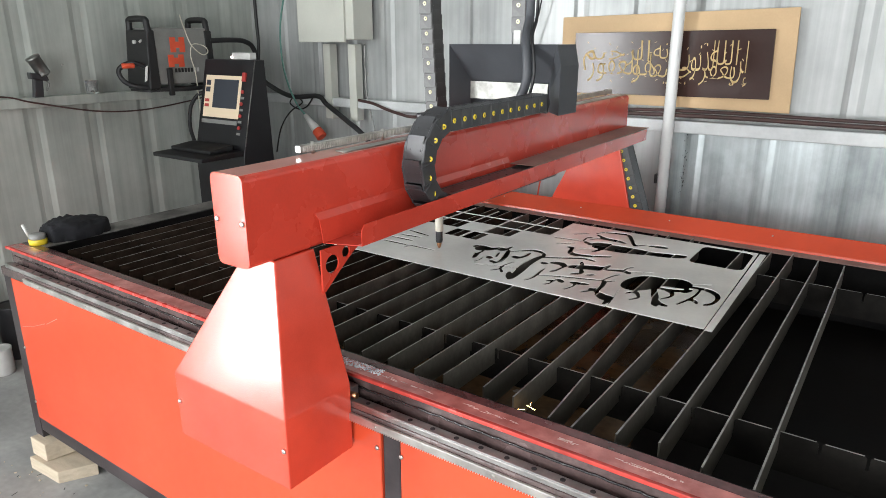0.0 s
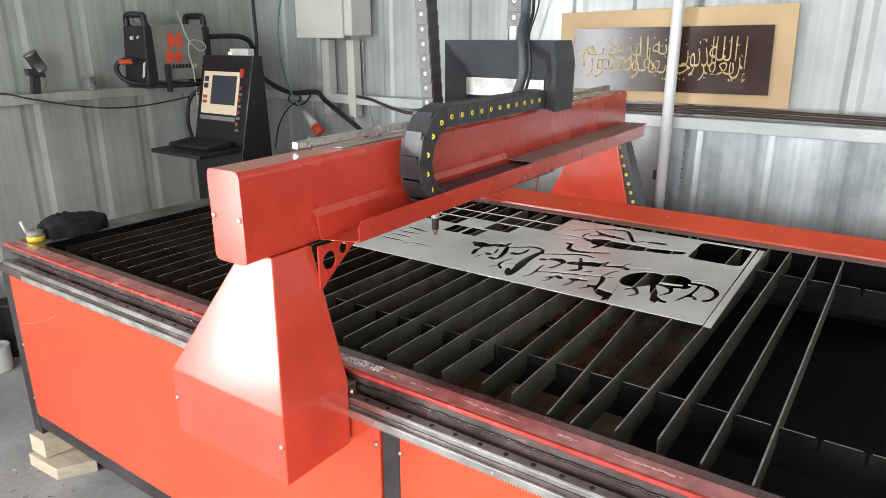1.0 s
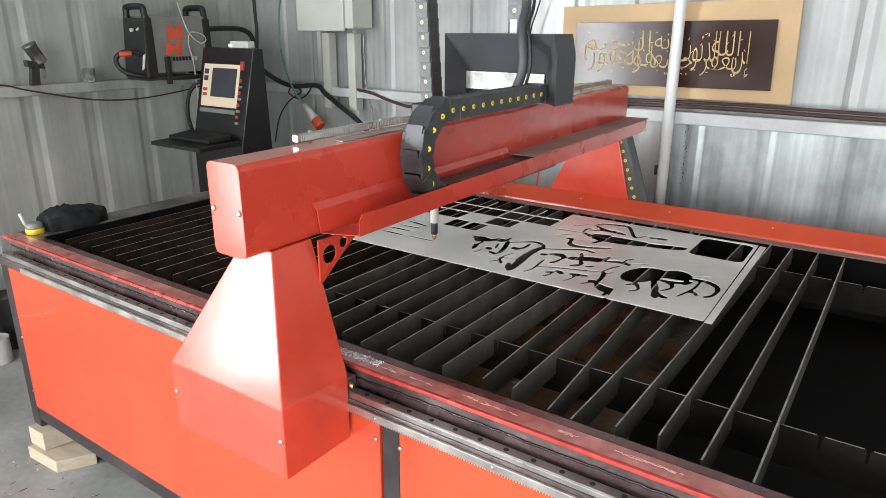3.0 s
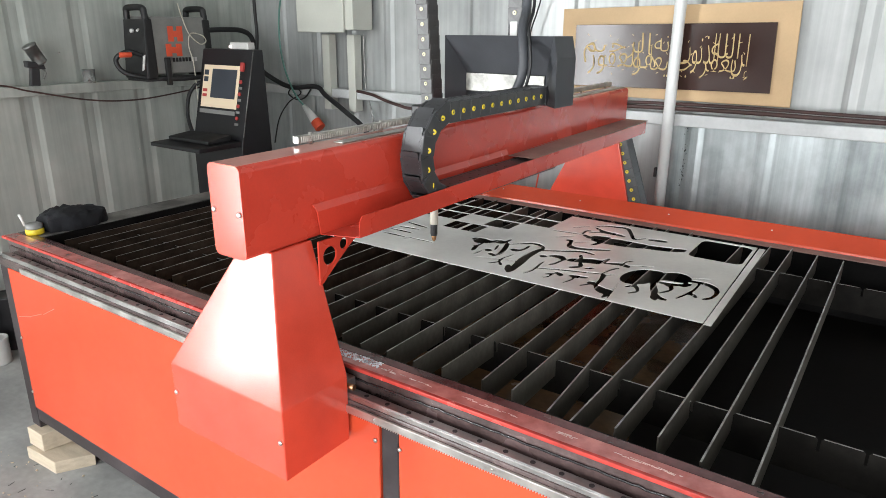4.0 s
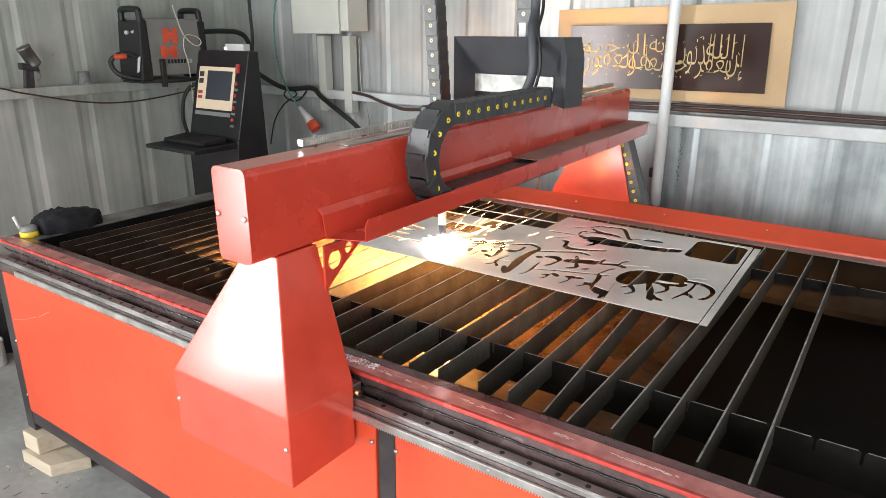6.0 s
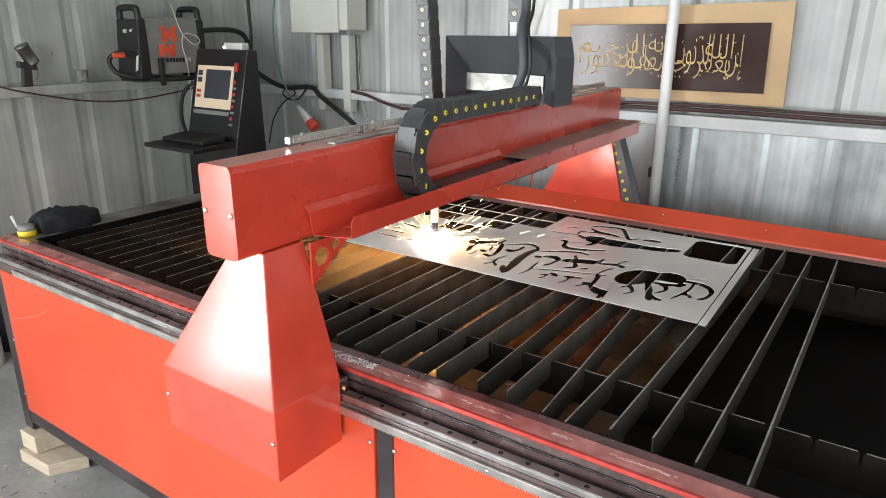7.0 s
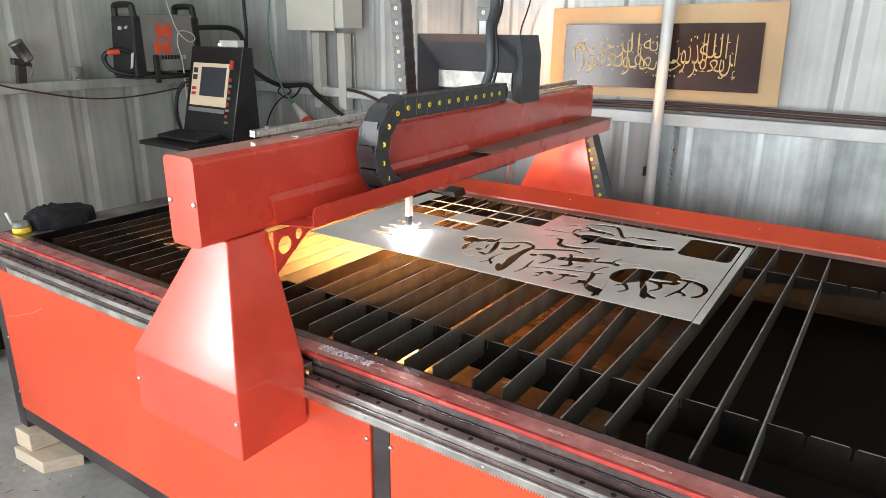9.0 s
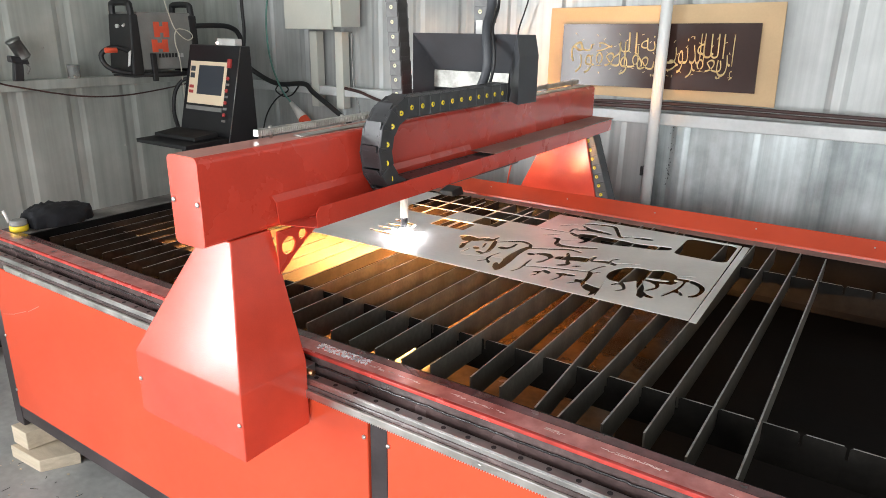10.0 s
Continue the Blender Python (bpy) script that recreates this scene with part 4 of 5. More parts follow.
    part("hose", tube([(-0.285, 1.01, 2.2), (-0.282, 1.01, 1.9), (-0.276, 1.0, 1.74), (-0.244, 0.920, 1.675), (-0.222, 0.886, 1.62), (-0.214, 0.878, 1.565), (-0.222, 0.880, 1.522), (-0.242, 0.888, 1.487)], 0.0145, 12), GREYBOX, c, "black corrugated hose")
    part("wire", tube([(-0.262, 1.01, 2.2), (-0.258, 1.01, 1.9), (-0.250, 1.0, 1.74), (-0.220, 0.915, 1.675), (-0.199, 0.888, 1.62), (-0.192, 0.882, 1.565), (-0.200, 0.883, 1.52), (-0.218, 0.895, 1.487)], 0.005, 8), RUBBER, c)

    return c, t


carriage, torch = build_carriage(gantry)


# ---- control console ----
def build_console():
    c = thing("control_console", "black steel control console with a lit screen, standing on the floor", "control console")
    x0, x1 = -2.855, -2.40
    side = [(1.53, 0.0), (1.76, 0.0), (1.755, 0.95), (1.735, 1.545), (1.665, 1.545), (1.545, 1.06), (1.53, 1.0)]
    part("body", prism(side, "x", x0, x1, 0.003), CONSOLE, c)
    part("shelf", hull([(x0, 1.24, 1.008), (x1, 1.24, 1.008), (x1, 1.529, 1.008), (x0, 1.529, 1.008), (x0, 1.24, 1.031), (x1, 1.24, 1.031), (x1, 1.529, 1.040), (x0, 1.529, 1.040)], 0.004), CONSOLE, c, "black keyboard shelf")
    part("keyboard", hull([(-2.83, 1.345, 1.036), (-2.46, 1.345, 1.036), (-2.46, 1.505, 1.041), (-2.83, 1.505, 1.041), (-2.83, 1.345, 1.056), (-2.46, 1.345, 1.056), (-2.46, 1.505, 1.072), (-2.83, 1.505, 1.072)], 0.004), RUBBER, c, "black keyboard")
    # sloping face: u along x, v up the slope
    up = Vector((0, 0.12, 0.485)).normalized()
    base = Vector((0, 1.545, 1.06))

    def plate(name, u0, u1, v0, v1, d, mat, label=""):
        nn = Vector((0, -up.z, up.y))
        pts = []
        for dd in (0.0005, d):
            for u, v in ((u0, v0), (u1, v0), (u1, v1), (u0, v1)):
                pts.append(Vector((u - 0.045, 0, 0)) + base + up * v + nn * dd)
        return part(name, hull([tuple(p) for p in pts]), mat, c, label)
    fr = plate("screen", -2.775, -2.445, 0.155, 0.405, 0.003, SCREEN_C, "lit cream control screen")
    plate("plot_window", -2.692, -2.468, 0.212, 0.382, 0.0045, SCREEN_D, "dark plot window on the screen")
    for k, v in enumerate((0.345, 0.305, 0.245, 0.215)):
        plate("screen_key", -2.766, -2.726, v, v + (0.03 if k < 2 else 0.018), 0.0042, SCREEN_D if k < 2 else LED_RED)
    plate("label_strip", -2.780, -2.452, 0.118, 0.142, 0.003, GREYPLAST, "grey label strip")
    plate("power_switch", -2.437, -2.410, 0.375, 0.425, 0.012, LED_RED, "red lit rocker switch")
    for v in (0.315, 0.245, 0.175, 0.105):
        b = lathe([(0.011, 0), (0.011, 0.006), (0.008, 0.010)], 14)
        p = Vector((-2.473, 0, 0)) + base + up * v
        b.transform(Matrix.Translation(p) @ Vector((0, -up.z, up.y)).to_track_quat("Z", "Y").to_matrix().to_4x4())
        part("push_button", b, LED_RED, c, "red push button")
        plate("label_plate", -2.445, -2.412, v - 0.042, v - 0.028, 0.002, GREYPLAST)
    part("side_trim", rod((-2.3985, 1.545, 1.06), (-2.3985, 1.665, 1.545), 0.003, n=8), GREYMETAL, c)
    d = part("small_adapter", box(-2.62, -2.46, 1.68, 1.73, 1.546, 1.585, 0.004), WHITEP)
    tagged(d, "small white plastic adapter box on the console", "adapter")
    part("pilot_lamp", box(-2.625, -2.608, 1.675, 1.68, 1.552, 1.566), LED_W, d)


build_console()


# ---- on the left wall ----
def build_power_source():
    p = thing("plasma_power_source", "black and grey plasma power source with handles on a wall shelf", "power source")
    x0, x1 = -3.18, -2.955
    part("cover", box(x0 + 0.01, x1, 1.40, 1.76, 1.40, 1.725, 0.006), GREYPLAST, p, "grey cover with red mark")
    for y0, y1, lean in ((1.345, 1.405, 0.03), (1.755, 1.800, -0.03)):
        b = hull([(x0, y0 - lean * 0.4, 1.375), (x1 + 0.012, y0 - lean * 0.4, 1.375), (x1 + 0.012, y1, 1.375), (x0, y1, 1.375),
                  (x0 + 0.01, y0 + lean * 0.4, 1.712), (x1 + 0.004, y0 + lean * 0.4, 1.712), (x1 + 0.004, y1, 1.712), (x0 + 0.01, y1, 1.712)], 0.008)
        end = part("end_panel", b, RUBBER, p, "black moulded end panel")
        ym = (y0 + y1) / 2
        h = tube([(x0 + 0.027, ym, 1.69), (x0 + 0.028, ym, 1.745), (x0 + 0.046, ym, 1.772), (x1 - 0.040, ym, 1.772), (x1 - 0.020, ym, 1.745), (x1 - 0.014, ym, 1.69)], 0.0185, 10)
        part("carry_handle", h, RUBBER, p, "black loop handle")
        if y0 < 1.5:
            b = rod((-3.07, y0 - 0.008, 1.645), (-3.07, y0 + 0.01, 1.645), 0.011, n=16)
            part("knob", b, WHITEP, end)
            b = rod((-3.01, y0 - 0.006, 1.645), (-3.01, y0 + 0.01, 1.655), 0.007, n=12)
            part("knob", b, WHITEP, end)
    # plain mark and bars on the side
    for z0, z1, y0, y1 in ((1.585, 1.672, 1.500, 1.600), (1.500, 1.572, 1.478, 1.585)):
        b = box(x1, x1 + 0.002, y0, y0 + 0.038, z0, z1)
        box(x1, x1 + 0.002, y1 - 0.038, y1, z0, z1, bm=b)
        box(x1, x1 + 0.0018, y0 + 0.038, y1 - 0.038, (z0 + z1) / 2 - 0.018, (z0 + z1) / 2 + 0.018, bm=b)
        part("mark", b, ORANGE, p, "red block mark")
    for k in range(8):
        part("lettering_bar", box(x1, x1 + 0.0015, 1.515 + 0.022 * k, 1.531 + 0.022 * k, 1.468, 1.492), RUBBER if k < 6 else WHITEP, p)
    part("side_post", box(x1 + 0.002, x1 + 0.025, 1.455, 1.485, 1.335, 1.495, 0.004), RUBBER, p)
    hose = part("torch_lead", tube([(-2.99, 1.36, 1.50), (-3.02, 1.28, 1.53), (-3.06, 1.22, 1.49), (-3.03, 1.235, 1.42), (-2.98, 1.33, 1.385), (-2.94, 1.5, 1.37), (-2.93, 1.70, 1.375), (-2.98, 1.80, 1.40)], 0.014, 10), RUBBER, p, "black torch lead")
    part("connector", rod((-3.02, 1.22, 1.513), (-3.005, 1.285, 1.514), 0.015, n=12, bevel=0.003), ORANGE, p, "orange-red connector grip")
    part("tag", hull([(-2.99, 1.330, 1.42), (-2.965, 1.330, 1.43), (-2.965, 1.333, 1.43), (-2.99, 1.333, 1.42), (-2.955, 1.323, 1.505), (-2.93, 1.323, 1.515), (-2.93, 1.326, 1.515), (-2.955, 1.326, 1.505)]), WHITEP, p, "white paper tag")
    s = part("wall_shelf", box(XW + 0.09, -2.94, 1.33, 1.82, 1.361, 1.373, 0.002), BLACK)
    tagged(s, "black steel shelf bracket fixed above the wall rail", "shelf")
    r = part("cord", tube([(-2.935, 1.575, 1.80), (-2.93, 1.59, 1.73), (-2.925, 1.625, 1.63), (-2.93, 1.70, 1.57), (-2.93, 1.745, 1.585), (-2.93, 1.72, 1.62), (-2.93, 1.64, 1.63), (-2.925, 1.615, 1.56), (-2.925, 1.635, 1.47), (-2.925, 1.64, 1.35), (-2.93, 1.645, 1.22)], 0.0032, 6), ROPE)
    tagged(r, "pale knotted cord hanging over the power source", "cord")


build_power_source()


def build_left_wall_bits():
    g = thing("spray_gun", "tarnished metal spray gun with a cup, on the wall rail", "spray gun", at=(0, 0.025, 0))
    b = lathe([(0.024, 0), (0.034, 0.008), (0.035, 0.012), (0.034, 0.016), (0.034, 0.098), (0.037, 0.100), (0.037, 0.110), (0.015, 0.113)], 20)
    b.transform(Matrix.Translation((-3.10, 0.800, 1.475)) @ pose(0, 0, 0, 28, 0, 0))
    part("cup", b, GREYMETAL, g, "dull metal cup")
    part("gun_body", hull([(-3.12, 0.715, 1.46), (-3.08, 0.715, 1.46), (-3.08, 0.81, 1.445), (-3.12, 0.81, 1.445), (-3.12, 0.715, 1.495), (-3.08, 0.715, 1.495), (-3.08, 0.80, 1.48), (-3.12, 0.80, 1.48)], 0.006), BLACK, g)
    part("grip", hull([(-3.125, 0.725, 1.362), (-3.095, 0.725, 1.362), (-3.095, 0.775, 1.362), (-3.125, 0.775, 1.362), (-3.125, 0.74, 1.465), (-3.095, 0.74, 1.465), (-3.095, 0.785, 1.465), (-3.125, 0.785, 1.465)], 0.005), BLACK, g)
    part("trigger", tube([(-3.10, 0.79, 1.455), (-3.10, 0.812, 1.43), (-3.10, 0.795, 1.395)], 0.004, 6), GREYMETAL, g)
    bt = part("plastic_cup", lathe([(0.030, 1.361), (0.032, 1.366), (0.034, 1.43), (0.035, 1.435), (0.032, 1.435), (0.029, 1.37), (0.01, 1.368)], 20), CLEAR)
    bt.location = (-3.13, 1.085, 0)
    tagged(bt, "small clear plastic cup standing on the wall rail", "cup")
    w = part("wall_cable", tube([(-3.15, -0.6, 1.41), (-3.15, 0.2, 1.40), (-3.15, 0.604, 1.374), (-3.15, 0.765, 1.333), (-3.15, 1.098, 1.261), (-3.15, 1.381, 1.244), (-3.15, 1.704, 1.272), (-3.15, 1.95, 1.31)], 0.0045, 8), BROWNCABLE)
    tagged(w, "thin dark cable sagging along the wall", "cable")
    w = part("supply_cable", tube([(-2.955, 1.78, 1.65), (-2.98, 1.95, 1.655), (-2.98, 2.08, 1.645), (-2.965, 2.14, 1.59), (-2.955, 2.17, 1.42), (-2.86, 2.2, 1.34), (-2.70, 2.22, 1.29), (-2.5, 2.25, 1.30), (-2.42, 2.25, 1.25), (-2.22, 2.22, 1.16), (-2.05, 2.2, 1.07), (-1.9, 2.2, 0.9)], 0.016, 10), RUBBER)
    tagged(w, "thick black supply cable looping along the walls", "cable")
    w = part("console_cable", tube([(-2.62, 1.76, 1.05), (-2.72, 1.86, 1.2), (-2.70, 1.9, 1.32), (-2.66, 1.92, 1.36), (-2.62, 1.9, 1.2), (-2.60, 1.88, 0.9)], 0.012, 8), RUBBER)
    tagged(w, "black cable hanging behind the console", "cable")
    w = part("black_lead", tube([(-2.86, 1.53, 1.06), (-2.93, 1.56, 1.15), (-2.95, 1.60, 1.27), (-2.92, 1.66, 1.34), (-2.87, 1.68, 1.28), (-2.87, 1.62, 1.08)], 0.012, 8), RUBBER)
    tagged(w, "looped black lead beside the console", "cable")
    w = part("riser_cable", tube([(-2.945, 2.15, 1.50), (-2.94, 2.16, 1.64), (-2.945, 2.16, 1.80), (-2.96, 2.17, 2.4), (-2.96, 2.17, ZC)], 0.011, 8), RUBBER)
    tagged(w, "dark cable running up the wall corner", "cable")
    w = part("thin_wire", tube([(-2.56, 2.26, 1.285), (-2.62, 2.26, 1.225), (-2.70, 2.26, 1.205), (-2.78, 2.26, 1.24), (-2.73, 2.26, 1.285), (-2.66, 2.26, 1.25), (-2.78, 2.255, 1.18), (-2.88, 2.25, 1.06), (-2.94, 2.25, 0.89)], 0.005, 6), RUBBER)
    tagged(w, "thin black wire looped below the wall rail", "wire")
    for y, z in ((0.992, 1.523), (1.40, 0.93)):
        s = new("wall_screw", SCREW)
        s.matrix_basis = pose(XW + 0.0005, y, z, 0, 90, 0)
        tagged(s, "bright screw head in the steel wall", "screw", "wall screws")
    # on the table rim
    b = bmesh.new()
    bmesh.ops.create_icosphere(b, subdivisions=4, radius=1)
    for q in b.verts:
        p = q.co.copy()
        h = 0.55 + 0.45 * noise.noise(p * 1.3) + 0.18 * noise.noise(p * 4)
        q.co = Vector((p.x * 0.075 * (1 + 0.25 * noise.noise(p * 3)), p.y * 0.128 * (1 + 0.2 * noise.noise(p * 2.2)), max(0, p.z) ** 0.35 * (0.060 + 0.022 * h + 0.016 * noise.noise(p * 5) - 0.012 * p.y)))
    for f in b.faces:
        f.smooth = True
    c = part("black_rag", b, CLOTH)
    c.location = (-1.865, 0.268, ZR - 0.001)
    tagged(c, "crumpled black cloth bundle lying on the table rim", "cloth")
    e = thing("emergency_stop", "yellow and grey round push switch on the table rim", "switch")
    b = lathe([(0.030, 0), (0.032, 0.004), (0.032, 0.018), (0.030, 0.021)], 24)
    b.transform(Matrix.Translation((-1.862, 0.115, ZR - 0.001)))
    part("base", b, YELLOW, e, "yellow base ring")
    b = lathe([(0.029, 0.021), (0.030, 0.025), (0.029, 0.037), (0.02, 0.042)], 24)
    b.transform(Matrix.Translation((-1.862, 0.115, ZR - 0.001)))
    part("cap", b, GREYPLAST, e, "grey cap")
    b = rod((-1.885, 0.095, ZR + 0.03), (-1.895, 0.085, ZR + 0.075), 0.006, n=8)
    part("stem", b, WHITEP, e)
    # cans on the floor by the left wall
    for x, y, r, h, m, nm, lb in ((-2.90, 0.27, 0.055, 0.14, WHITEP, "paint_can", "white tin can on the concrete floor"), (-3.05, 0.42, 0.075, 0.30, BLACK, "black_drum", "black oily drum on the concrete floor"), (-3.05, 0.12, 0.09, 0.45, BLACK, "black_drum", "tall black oily drum on the concrete floor")):
        c = part(nm, lathe([(r * 0.95, 0), (r, 0.006), (r, h - 0.012), (r * 1.03, h - 0.008), (r * 1.03, h), (r * 0.9, h), (r * 0.88, h - 0.006)], 24), m)
        c.location = (x, y, 0)
        tagged(c, lb, nm.split("_")[1])


build_left_wall_bits()


# ---- on the back wall ----
def build_back_wall_bits():
    c = thing("distribution_box", "grey enamelled distribution box mounted high on the ribbed wall", "distribution box")
    part("body", box(-2.54, -2.08, 2.16, YB - 0.029, 1.658, 2.25, 0.006), CABINET, c)
    part("door", box(-2.535, -2.14, 2.142, 2.159, 1.643, 2.24, 0.004), CABINET, c, "flat grey door")
    for x in (-2.457, -2.240):
        d = part("cable_duct", box(x, x + 0.062, 2.275, YB - 0.030, 1.158, 1.63, 0.003), CABINET)
        tagged(d, "grey vertical plastic cable duct below the box", "cable duct", "ducts under the box")
    p = thing("industrial_plug", "white and red industrial plug hanging on its cable", "plug")
    part("plug_body", rod((-2.575, 2.2, 1.178), (-2.475, 2.2, 1.085), 0.014, 0.032, n=16), WHITEP, p, "white tapered plug body")
    part("plug_cap", rod((-2.476, 2.2, 1.086), (-2.43, 2.2, 1.042), 0.034, 0.036, n=16, bevel=0.004), ORANGE, p, "red plug cap")
    part("plug_cable", tube([(-2.575, 2.2, 1.178), (-2.66, 2.2, 1.26), (-2.74, 2.2, 1.42), (-2.78, 2.21, 1.60), (-2.77, 2.22, 1.80), (-2.70, 2.24, 2.05)], 0.006, 8), TEAL, p, "green cable")
    w = part("wall_cable", tube([(-2.16, 2.27, 1.29), (-2.04, 2.27, 1.275), (-1.93, 2.27, 1.245), (-1.82, 2.27, 1.222), (-1.71, 2.27, 1.212), (-1.4, 2.27, 1.24), (-1.1, 2.27, 1.29), (-0.8, 2.268, 1.308), (-0.4, 2.268, 1.315), (0.1, 2.268, 1.322), (0.7, 2.268, 1.318), (2.0, 2.268, 1.315)], 0.0095, 8), BROWNCABLE)
    tagged(w, "dark brown cable running along the wall rail", "cable")
    w = part("wall_cable", tube([(-0.9, 2.275, 1.305), (-0.4, 2.283, 1.333), (0.1, 2.283, 1.341), (0.7, 2.283, 1.337), (2.0, 2.283, 1.335)], 0.0075, 8), BROWNCABLE)
    tagged(w, "second dark cable running along the wall rail", "cable")
    w = part("thin_wire", tube([(-0.905, 2.30, ZC), (-0.905, 2.30, 2.0), (-0.91, 2.30, 1.83), (-0.93, 2.3, 1.75), (-0.96, 2.3, 1.66), (-0.97, 2.3, 1.55)], 0.004, 6), RUBBER)
    tagged(w, "thin black wire hanging down the wall", "wire")
    w = part("thin_wire", tube([(-2.13, 2.31, 1.63), (-2.12, 2.30, 1.45), (-2.11, 2.30, 1.3), (-2.06, 2.30, 1.12), (-2.05, 2.3, 0.9)], 0.005, 6), GREYMETAL)
    tagged(w, "thin grey wire hanging down the wall", "wire")
    p = part("standpipe", rod((-0.183, 2.25, 0.0), (-0.183, 2.25, ZC), 0.026, n=24), PIPE)
    tagged(p, "white painted vertical steel pipe before the wall", "pipe")
    # cardboard-framed calligraphy
    s = thing("calligraphy_sign", "gold Arabic calligraphy on a dark board framed by cardboard", "wall sign", at=(0.017, 0, 0.008))
    part("card_backing", hull([(-0.811, 2.335, 1.345), (0.30, 2.318, 1.342), (0.30, 2.330, 1.342), (-0.811, 2.34, 1.345), (-0.811, 2.335, 1.760), (0.285, 2.318, 1.784), (0.285, 2.330, 1.784), (-0.811, 2.34, 1.760)], 0.002), CARD, s, "tan cardboard backing")
    part("dark_board", hull([(-0.727, 2.312, 1.390), (0.213, 2.300, 1.399), (0.213, 2.314, 1.399), (-0.727, 2.330, 1.390), (-0.727, 2.312, 1.683), (0.203, 2.300, 1.697), (0.203, 2.314, 1.697), (-0.727, 2.330, 1.683)], 0.001), DARKSIGN, s, "dark brown glossy board")
    rows = (
        # word by word from the right, letters already joined and in drawing order
        ("\ufee6\ufe87", 0.068, 0.150, 1.425, 1.660),
        ("\ufeea\ufee0\ufedf\ufe8d", -0.030, 0.095, 1.535, 1.662),
        ("\ufeae\ufed4\ufed0\ufef3", -0.075, 0.090, 1.425, 1.565),
        ("\ufe8f\ufeee\ufee7\ufeac\ufedf\ufe8d", -0.195, 0.005, 1.450, 1.662),
        ("\ufe8e\ufecc\ufef4\ufee4\ufe9f", -0.325, -0.115, 1.425, 1.590),
        ("\ufeea\ufee7\ufe87", -0.310, -0.195, 1.520, 1.662),
        ("\ufeee\ufeeb", -0.415, -0.295, 1.425, 1.560),
        ("\ufead\ufeee\ufed4\ufed0\ufedf\ufe8d", -0.660, -0.385, 1.425, 1.610),
        ("\ufee2\ufef4\ufea3\ufeae\ufedf\ufe8d", -0.690, -0.330, 1.490, 1.662),
    )
    rng = random.Random(12)
    b = bmesh.new()
    for k in range(40):
        x = -0.655 + 0.0190 * k
        z = (1.638, 1.462, 1.612, 1.560, 1.482, 1.59)[k % 6] + rng.uniform(-0.008, 0.008)
        y = 2.3095 - 0.0128 * (x + 0.727)
        s1 = rng.choice((1, 1, -1))
        h = hull([(-0.006, 0, -0.003), (-0.004, 0, -0.006), (-0.004, 0.001, -0.006), (-0.006, 0.001, -0.003), (0.005, 0, 0.006), (0.007, 0, 0.004), (0.007, 0.001, 0.004), (0.005, 0.001, 0.006)])
        h.transform(pose(x, y, z, 0, rng.uniform(-25, 25), 0) @ Matrix.Diagonal((0.8, 1, s1 * 0.8, 1)))
        b = join(b, h)
    m = part("vowel_stroke", b, GOLD, s, "small gold vowel strokes")
    tagged(m, kind="stuff")
    for text, x0, x1, z0, z1 in rows:
        x0, x1, z0, z1 = -0.677 + (x0 + 0.69) * 0.943, -0.677 + (x1 + 0.69) * 0.943, 1.450 + (z0 - 1.425) * 0.84, 1.450 + (z1 - 1.425) * 0.84
        cu = bpy.data.curves.new("gold_lettering", "FONT")
        cu.body, cu.size, cu.offset, cu.extrude = text, 0.1, -0.0013, 0.0
        o = bpy.data.objects.new("tmp_text", cu)
        scene.collection.objects.link(o)
        bpy.context.view_layer.update()
        me = bpy.data.meshes.new_from_object(o.evaluated_get(bpy.context.evaluated_depsgraph_get()))
        bpy.data.objects.remove(o)
        co = np.array([q.co[:] for q in me.vertices])
        lo, hi = co.min(0), co.max(0)
        for q in me.vertices:
            u = (q.co.x - lo[0]) / (hi[0] - lo[0])
            x = x0 + u * (x1 - x0)
            q.co = Vector((x, 2.3095 - 0.0128 * (x + 0.727), z0 + (q.co.y - lo[1]) / (hi[1] - lo[1]) * (z1 - z0)))
        me.materials.clear()
        me.materials.append(GOLD)
        t = new("gold_lettering", me)
        t.parent = s
        sol = t.modifiers.new("thickness", "SOLIDIFY")
        sol.thickness = 0.0006
        sol.offset = 0
        tagged(t, "gold Arabic lettering")


build_back_wall_bits()


